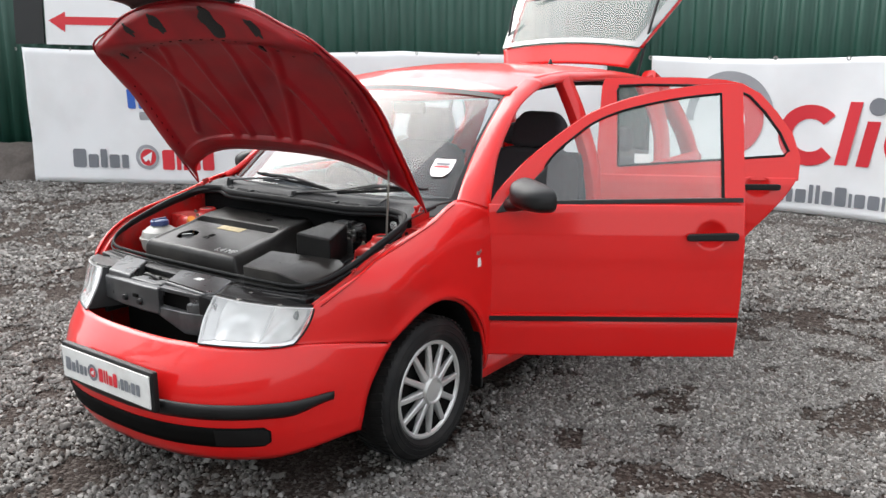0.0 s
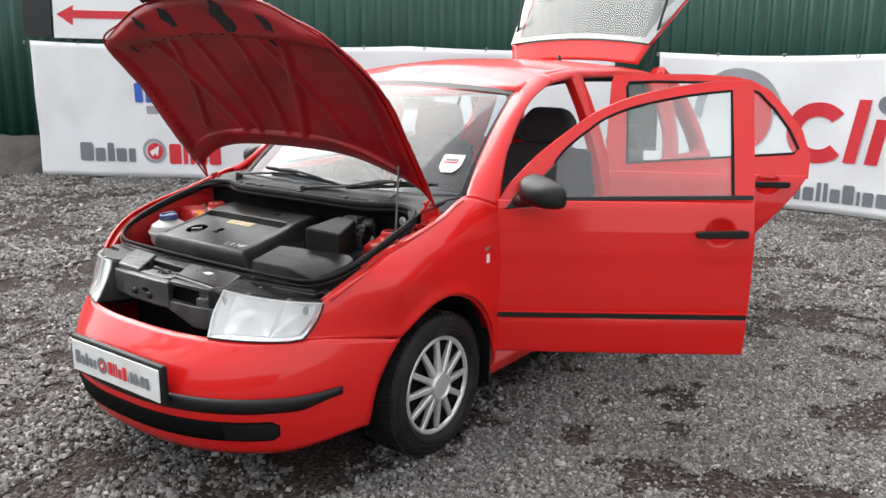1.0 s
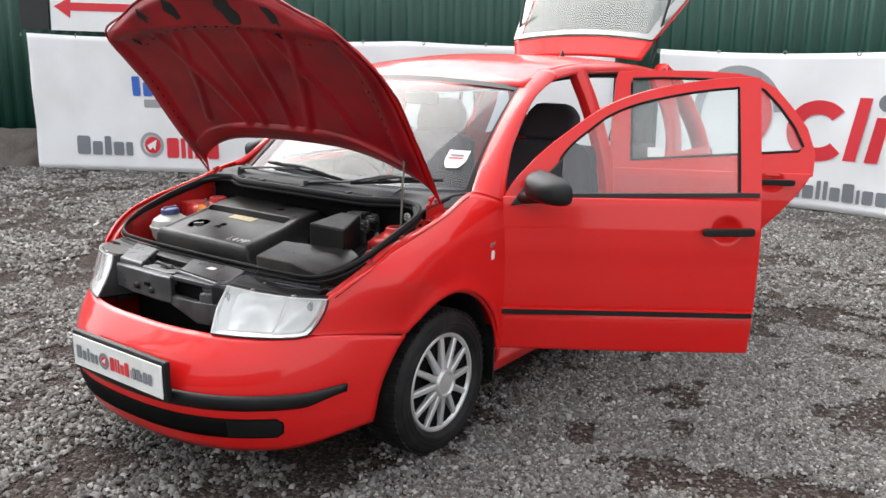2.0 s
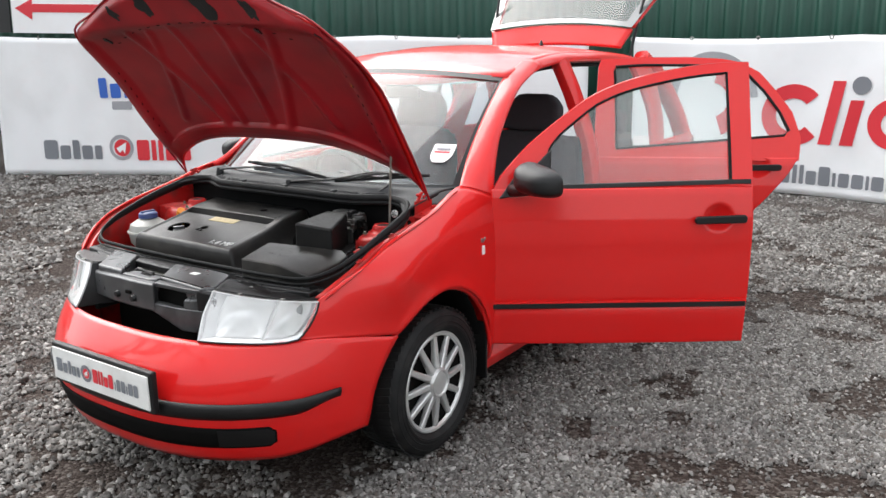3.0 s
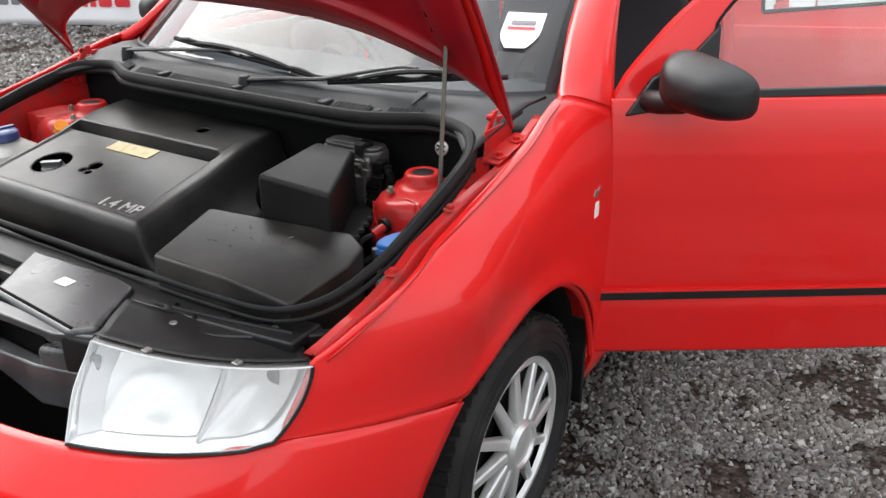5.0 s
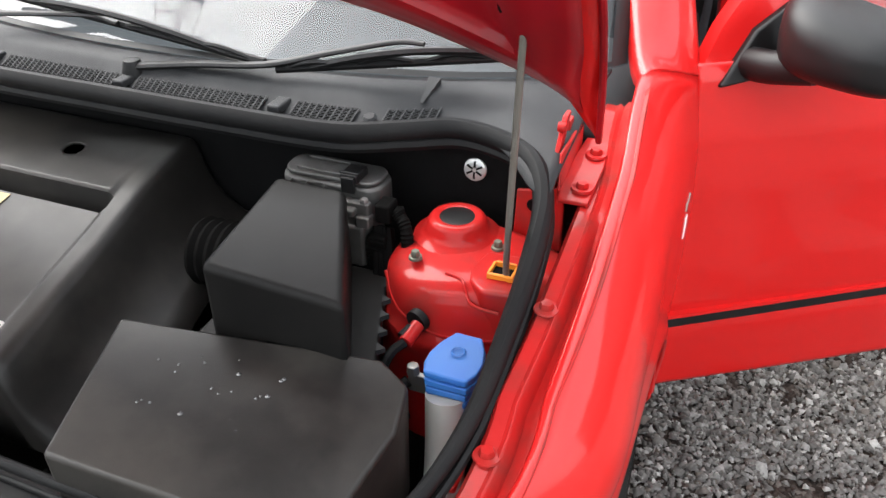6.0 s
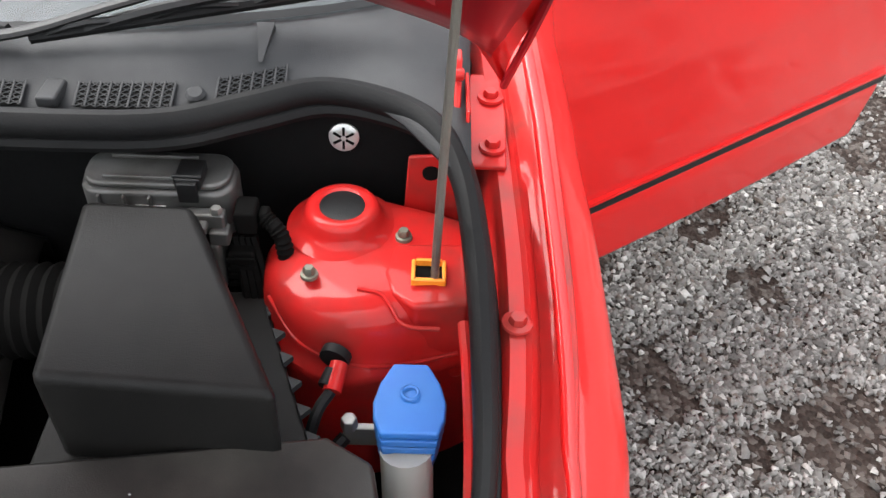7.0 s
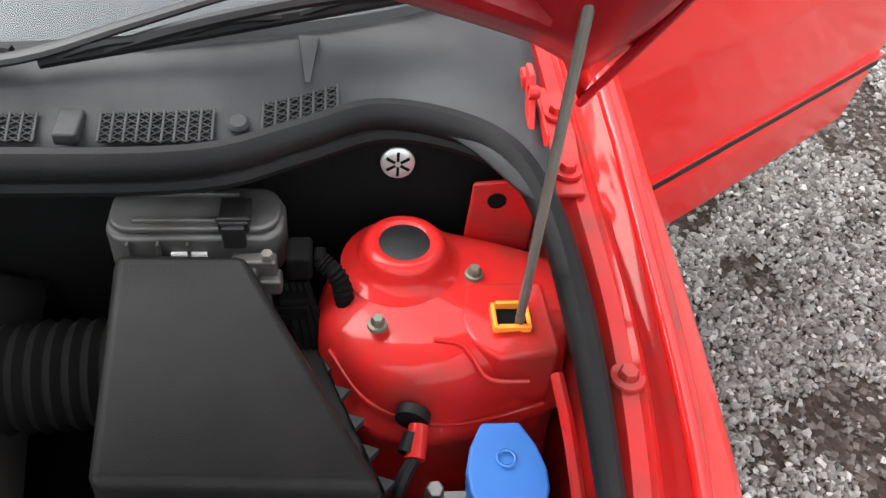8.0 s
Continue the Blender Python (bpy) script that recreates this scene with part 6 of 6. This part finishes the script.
    part("handle", side(prism([(y0 + 0.715, 0.932), (y0 + 0.723, 0.924), (y0 + 0.892, 0.926), (y0 + 0.900, 0.934), (y0 + 0.900, 0.950), (y0 + 0.892, 0.956), (y0 + 0.723, 0.953), (y0 + 0.715, 0.945)], xf(0.93) + 0.012, xf(0.93) + 0.032, "x")), TRIM, d, "black pull handle", bevel=0.007)
    return d


front_door(1, 55.5)
rear_door(1, 64.0)
front_door(-1, 0.0)
rear_door(-1, 0.0)

# ---- tailgate, raised ----
TG_Y, TG_Z, TG_OPEN = 2.45, 1.520, 96.0
MT = Matrix.Translation((0, TG_Y, TG_Z)) @ Matrix.Rotation(radians(TG_OPEN), 4, "X") @ Matrix.Translation((0, -TG_Y, -TG_Z))


def gate(u, v, off=0.0):
    s = 2 * u - 1
    hw = 0.440 + 0.175 * min(1, v * 1.6)
    y = TG_Y + table([0, 0.20, 0.62, 0.68, 1.0], [0.0, 0.13, 0.45, 0.49, 0.58])(v) - 0.06 * s * s * (0.4 + v)
    z = TG_Z + table([0, 0.20, 0.62, 0.68, 1.0], [0.0, -0.09, -0.50, -0.55, -0.90])(v)
    return s * hw, y + off * 0.6, z + off * 0.7


def gate_part(u0, u1, v0, v1, off, nu=24, nv=12):
    return surf(lambda u, v: gate(u0 + (u1 - u0) * u, v0 + (v1 - v0) * v, off), nu, nv)


tg = part("tailgate", join(gate_part(0, 1, 0.03, 0.20, 0), gate_part(0, 0.05, 0.22, 0.62, 0, 3, 12), gate_part(0.95, 1, 0.22, 0.62, 0, 3, 12), gate_part(0, 1, 0.62, 1.0, 0)), RED, car, "red tailgate raised high", solid=0.02, m=MT)
pg = part("tailgate_glass", gate_part(0.0, 1.0, 0.20, 0.64, 0.012), REAR_GLASS, tg, "grey tinted rear glass", solid=0.0)
# Black glass border coloured grey to hold the sky's reflection.
part("glass_border", join(gate_part(0.0, 1.0, 0.20, 0.235, 0.016, 20, 2), gate_part(0.0, 0.055, 0.20, 0.64, 0.016, 2, 10), gate_part(0.945, 1.0, 0.20, 0.64, 0.016, 2, 10)), mat("black_border_greyed_for_sky", (0.10, 0.105, 0.105), 0.25, coat=0.6), tg, "glossy black glass border, greyed for reflected sky")
part("glass_label", gate_part(0.44, 0.60, 0.590, 0.625, 0.018, 4, 2), PAPER, tg, "white paper label on the rear glass")
part("rear_wiper", tube([gate(0.50, 0.66, 0.04), gate(0.36, 0.615, 0.04), gate(0.14, 0.56, 0.035)], 0.008, 8, 4), TRIM, tg, "black rear wiper")
for sgn in (1, -1):
    part("gas_strut", tube([(sgn * 0.485, 2.50, 1.40), (sgn * 0.505, 2.60, 1.68), (sgn * 0.525, 2.70, 1.92)], 0.009, 8, 2), TRIM, car, "black gas strut")


# ---- cabin ----
def seat(x):
    s = part("front_seat", box(x - 0.25, x + 0.25, 0.85, 1.36, 0.36, 0.50), FABRIC, car, "dark fabric front seat", bevel=0.05)
    back = prism([(x - 0.27, 0.0), (x + 0.27, 0.0), (x + 0.265, 0.44), (x + 0.235, 0.58), (x + 0.18, 0.635), (x - 0.18, 0.635), (x - 0.235, 0.58), (x - 0.265, 0.44)], 0.0, 0.15, "y")
    m = Matrix.Translation((0, 1.27, 0.50)) @ Matrix.Rotation(radians(-17), 4, "X")
    part("backrest", moved(back, m), FABRIC, s, bevel=0.04)
    head = prism([(x - 0.15, 0.63), (x + 0.15, 0.63), (x + 0.155, 0.70), (x + 0.145, 0.78), (x + 0.10, 0.835), (x - 0.10, 0.835), (x - 0.145, 0.78), (x - 0.155, 0.70)], 0.010, 0.125, "y")
    part("head_restraint", moved(head, m), FABRIC, s, bevel=0.035)
    for o in (-0.06, 0.06):
        part("restraint_post", moved(tube([(x + o, 0.06, 0.56), (x + o, 0.06, 0.70)], 0.006, 8, 2), m), TRIM, s)


seat(0.37)
seat(-0.37)
rs = part("rear_seat", box(-0.62, 0.62, 1.95, 2.40, 0.38, 0.52), FABRIC, car, "dark fabric rear bench", bevel=0.05)
part("rear_backrest", moved(prism([(-0.62, 0.0), (0.62, 0.0), (0.60, 0.52), (-0.60, 0.52)], 0.0, 0.12, "y"), Matrix.Translation((0, 2.30, 0.48)) @ Matrix.Rotation(radians(-18), 4, "X")), FABRIC, rs, bevel=0.04)
for hx in (-0.36, 0.36):
    part("rear_head_restraint", moved(prism([(hx - 0.12, 0.55), (hx + 0.12, 0.55), (hx + 0.10, 0.70), (hx - 0.10, 0.70)], 0.0, 0.09, "y"), Matrix.Translation((0, 2.30, 0.48)) @ Matrix.Rotation(radians(-18), 4, "X")), FABRIC, rs, bevel=0.035)
dash = part("dashboard", surf(lambda u, v: (-0.70 + 1.40 * u, table([0, .45, .7, .85, 1], [0.22, 0.55, 0.66, 0.68, 0.62])(v), table([0, .45, .7, .85, 1], [0.93, 0.955, 0.90, 0.78, 0.55])(v)), 24, 20), DASH, car, "grey plastic dashboard", solid=0.02)
sw = Matrix.Translation((-0.37, 0.86, 0.86)) @ Matrix.Rotation(radians(-62), 4, "X")
stw = part("steering_wheel", moved(tube([(0.18 * math.cos(a), 0.18 * math.sin(a), 0) for a in np.linspace(0, 2 * math.pi, 33)], 0.015, 10, 0), sw), TRIM, car, "black steering wheel")
part("wheel_boss", moved(join(lathe([(0, .02), (.06, .015), (.07, -.02)], 20), box(-.17, .17, -.02, .02, -.008, .008)), sw), TRIM, stw, bevel=0.005)
part("inner_mirror", box(-0.10, 0.10, 0.86, 0.89, 1.29, 1.355), TRIM, car, "black inner mirror", bevel=0.012)


# ---- yard: banners, boards and fence ----
def plane_of(ax, ay, bx, by):
    o, d = Vector((ax, ay, 0)), Vector((bx - ax, by - ay, 0)).normalized()
    nrm = Vector((d.y, -d.x, 0))
    return lambda off: (lambda u, z: tuple(o + d * u + nrm * off + Vector((0, 0, z))))


LEFT = plane_of(-8.078, 3.004, -6.078, 4.111)
RIGHT = plane_of(0.33, 6.557, 1.403, 6.44)


def sag(u, z, top, seed):
    return 0.05 * noise.noise(Vector((u * 0.9, z * 0.8, seed))) + 0.03 * noise.noise(Vector((u * 3.0 + z, z * 1.2 - u, seed + 4)))


def banner(pl, u0, u1, top0, top1, low, seed, label):
    def fn(a, b):
        u = u0 + (u1 - u0) * a
        t = top0 + (top1 - top0) * a - 0.03 * abs(math.sin(a * 9.4))
        z = low + (t - low) * b
        return pl(sag(u, z, t, seed))(u, z)
    t = thing("banner", label, "banner", "advertising banners on the fence")
    part("sheet", surf(fn, 120, 24), VINYL, t, "white vinyl sheet", solid=0.003)
    rope = [pl(0.01)(u0 + (u1 - u0) * k / 10, top0 + (top1 - top0) * k / 10 - 0.02) for k in range(11)]
    for k, q in enumerate(rope):
        part("eyelet", moved(lathe([(0.010, 0.0), (0.018, 0.004), (0.024, 0.0)], 10, "y"), Matrix.Translation(Vector(q) + Vector((0, -0.07, 0)))), STEEL, t)
    return t


ban_l = banner(LEFT, 0.13, 7.35, 1.71, 1.63, 0.02, 1.0, "white vinyl banner with grey and red print on the fence")
ban_r = banner(RIGHT, -1.50, 5.5, 1.60, 1.57, 0.02, 9.0, "white vinyl banner with large red and grey print on the fence")


def printed(parent, pl, seed, name, shape_of, material, label="", off=0.012):
    put = lambda u, z: pl(sag(u, z, 0, seed) + off)(u, z)
    part(name, shape_of(put), material, parent, label)


def block_row(widths, gap, h, tall, u0, z0):
    return lambda put: marks(widths, gap, h, tall, u0, z0, put)[0]


printed(ban_l, LEFT, 1.0, "print", block_row([.19, .13, .09, .14, .09], .03, .235, [1, 0, 1, 0, 0], .67, .215), INK_GREY, "grey printed blocks")
printed(ban_l, LEFT, 1.0, "print", lambda put: disc(1.685, .36, .115, .155, put), INK_SILVER, "silver printed ring")
printed(ban_l, LEFT, 1.0, "print", lambda put: disc(1.70, .355, .0, .105, put), INK_RED, "red printed disc")
printed(ban_l, LEFT, 1.0, "print", lambda put: arrow_head(1.695, .355, .10, put), VINYL, "white arrow shape", 0.017)
printed(ban_l, LEFT, 1.0, "print", block_row([.16, .06, .06, .13, .15], .03, .25, [1, 1, 1, 0, 1], 1.88, .20), INK_RED, "red printed blocks")
printed(ban_l, LEFT, 1.0, "print", block_row([.11, .13, .06], .04, .24, [1, 0, 1], 1.47, .96), INK_BLUE, "blue printed blocks")
printed(ban_l, LEFT, 1.0, "print", block_row([.25, .12], .04, .10, [1, 0], 1.62, .82), INK_SILVER)
printed(ban_r, RIGHT, 9.0, "print", lambda put: disc(-.57, .94, .40, .50, put, 30, 5, 185), INK_SILVER, "silver printed ring")
printed(ban_r, RIGHT, 9.0, "print", lambda put: disc(-.57, .94, .18, .385, put, 30, -70, 80), INK_RED, "red printed disc")
printed(ban_r, RIGHT, 9.0, "print", lambda put: disc(.28, .815, .165, .305, put, 28, 42, 318), INK_RED, "red printed letter shape")
printed(ban_r, RIGHT, 9.0, "print", lambda put: ([put(a, b) for a, b in ((.54, .54), (.66, .54), (.76, 1.16), (.64, 1.16))], [(0, 1, 2, 3)]), INK_RED)
printed(ban_r, RIGHT, 9.0, "print", lambda put: ([put(a, b) for a, b in ((.74, .54), (.86, .54), (.935, .98), (.815, .98))], [(0, 1, 2, 3)]), INK_RED)
printed(ban_r, RIGHT, 9.0, "print", lambda put: disc(.90, 1.12, 0, .085, put), INK_GREY, "grey printed dot")
printed(ban_r, RIGHT, 9.0, "print", lambda put: disc(1.22, .77, .12, .24, put, 28, 42, 318), INK_RED)
printed(ban_r, RIGHT, 9.0, "print", lambda put: ([put(a, b) for a, b in ((1.52, .53), (1.64, .53), (1.75, 1.15), (1.63, 1.15))], [(0, 1, 2, 3)]), INK_RED)
printed(ban_r, RIGHT, 9.0, "print", block_row([.14, .11, .06, .11, .06, .10, .04, .04, .10, .11, .03, .10, .11, .03, .11, .11], .024, .19, [0, 0, 1, 0, 0, 0, 1, 1, 0, 1, 0, 0, 0, 0, 0, 1], -.40, .13), INK_GREY, "grey printed blocks")

board = thing("arrow_sign", "white board with a red arrow above the banner", "sign")
part("board", (lambda q: ([q(o)(a, b) for o in (0.0, -0.03) for a, b in ((0.47, 1.745), (3.18, 1.68), (3.18, 2.60), (0.51, 2.70))], [(0, 1, 2, 3), (4, 7, 6, 5), (0, 4, 5, 1), (1, 5, 6, 2), (2, 6, 7, 3), (3, 7, 4, 0)]))(LEFT), VINYL, board, "white board")
part("arrow", ([LEFT(0.006)(a, b) for a, b in ((0.53, 2.03), (0.76, 2.135), (0.755, 2.075), (2.6, 2.03), (2.6, 1.935), (0.745, 1.98), (0.735, 1.89))], [(0, 1, 2, 3, 4, 5, 6)]), INK_RED, board, "red arrow")
solo("panel", (lambda q: ([q(a)(b, c) for a in (0.0, -0.03) for b, c in ((0.06, 1.75), (0.44, 1.75), (0.48, 2.70), (0.10, 2.70))], [(0, 1, 2, 3), (4, 7, 6, 5), (0, 4, 5, 1), (1, 5, 6, 2), (2, 6, 7, 3), (3, 7, 4, 0)]))(LEFT), BLACKBOARD, "plain black board beside the sign", "board")


def corrugated(pl, u0, u1, off, top):
    n = int((u1 - u0) / 0.025)
    v, f = [], []
    for i in range(n + 1):
        u = u0 + (u1 - u0) * i / n
        w = off + 0.022 * max(-1, min(1, 2.2 * math.sin(u * 2 * math.pi / 0.20)))
        v += [pl(w)(u, 0.0), pl(w)(u, top)]
    return v, [(2 * i, 2 * i + 2, 2 * i + 3, 2 * i + 1) for i in range(n)]


f1 = tagged(part("fence", corrugated(LEFT, -14, 9.2, -0.75, 3.6), FENCE, None, "green corrugated steel fence behind the banners", solid=0.004), category="fence", kind="structure")
f2 = tagged(part("fence", corrugated(RIGHT, -2.6, 16, -0.75, 3.6), FENCE, None, "green corrugated steel fence behind the banners", solid=0.004), category="fence", kind="structure")
# Added fence out of view; gives the paint a dark horizon to reflect.
REFLECTED_FENCE = plane_of(14.0, -14.5, -16.0, -14.0)
f3 = tagged(part("fence", corrugated(REFLECTED_FENCE, 0.0, 31.0, 0.0, 3.0), FENCE, None, "unseen green fence added to darken reflections", solid=0.004), category="fence", kind="structure")
berm = surf(lambda a, b: LEFT(-0.65 + 0.55 * b + 0.06 * noise.noise(Vector((a * 60, b * 3, 2))))(-14 + 22 * a, 0.46 * math.sin(math.pi * 0.5 * (1 - b)) ** 0.8 + 0.06 * noise.noise(Vector((a * 80, b * 4, 8)))), 200, 8)
solo("earth_bank", berm, mat("damp_earth", (0.055, 0.042, 0.035), 0.9, grain=(0.12, 0.105, 0.095), grain_scale=25, stain=(0.03, 0.022, 0.018), stain_scale=3.5, stain_amount=0.8, bump=1.0, bump_scale=80), "dark earth bank at the foot of the fence", "bank", kind="structure")


# ---- bare tree beside the yard, seen mirrored in the glass and roof ----
BARK = mat("grey_brown_bark", (0.06, 0.05, 0.042), 0.85, grain=(0.11, 0.095, 0.08), grain_scale=14, stain=(0.05, 0.06, 0.035), stain_scale=3, stain_amount=0.5, bump=0.6, bump_scale=40)


def bare_tree(x, y, height, seed):
    rng = random.Random(seed)
    limbs, twigs = [], []

    def grow(p, d, length, radius, level):
        pts, q, k = [tuple(p)], Vector(p), Vector(d)
        for _ in range(3):
            k = (k + Vector((rng.gauss(0, .16), rng.gauss(0, .16), rng.gauss(0.04, .10)))).normalized()
            q = q + k * (length / 3)
            pts.append(tuple(q))
        (limbs if level < 2 else twigs).append(tube(pts, lambda t: radius * (1 - 0.55 * t), 7 if level < 2 else 4, 2 if level < 3 else 0))
        if level < 5:
            for _ in range((5, 4, 4, 3, 3)[level]):
                side = Vector((rng.gauss(0, 1), rng.gauss(0, 1), rng.gauss(0.15, 0.6))).normalized()
                at = Vector(pts[rng.choice((2, 3, 3))])
                grow(at, (k * 0.75 + side * 0.75).normalized(), length * rng.uniform(0.52, 0.78), radius * 0.48, level + 1)
    t = thing("tree", "leafless grey-brown tree with fine twigs outside the yard", "tree")
    grow((x, y, -0.05), (0.10, 0.06, 1), height * 0.36, height * 0.022, 0)
    part("trunk", join(*limbs), BARK, t)
    part("twigs", join(*twigs), BARK, t, "fine bare twigs")["kind"] = "stuff"


bare_tree(-7.6, -6.2, 13.0, 3)
bare_tree(-9.0, 9.0, 10.5, 8)
bare_tree(-3.8, 11.0, 11.5, 12)
bare_tree(2.5, 12.5, 10.0, 15)


# ---- loose stone ----
CHIPS = chip_material()


def strew(name, x0, x1, y0, y1, count, size, seed, near=None):
    """Stones over a stretch of the plan, thinned out softly towards its border and inside the finer stretch near."""
    def inside(x, y, c, edge):
        a, b, d, e = c
        return smooth(0.0, edge, x - a) * smooth(0.0, edge, b - x) * smooth(0.0, edge, y - d) * smooth(0.0, edge, e - y)

    def keep(x, y, c):
        if -0.55 < x < 0.55 and -0.45 < y < 2.9:
            return False
        k = inside(x, y, (x0, x1, y0, y1), 0.5)
        if near:
            k *= 1 - 0.93 * inside(x, y, near, 0.5)
        return c < k * (1 - 0.94 * soil(x, y))
    ob = chips(name, x0, x1, y0, y1, count, size, seed, keep)
    ob.data.materials.append(CHIPS)
    tagged(ob, "loose grey crushed stone chips on the yard", "gravel", kind="stuff")


FINE, MID = (0.45, 3.0, -1.3, 2.9), (-3.2, 5.0, -2.3, 7.0)
strew("gravel", *FINE, 170000, 0.0074, 5)
strew("gravel", *MID, 300000, 0.0108, 6, FINE)
strew("gravel", -10.0, -2.4, -2.6, 6.0, 90000, 0.0172, 7, MID)
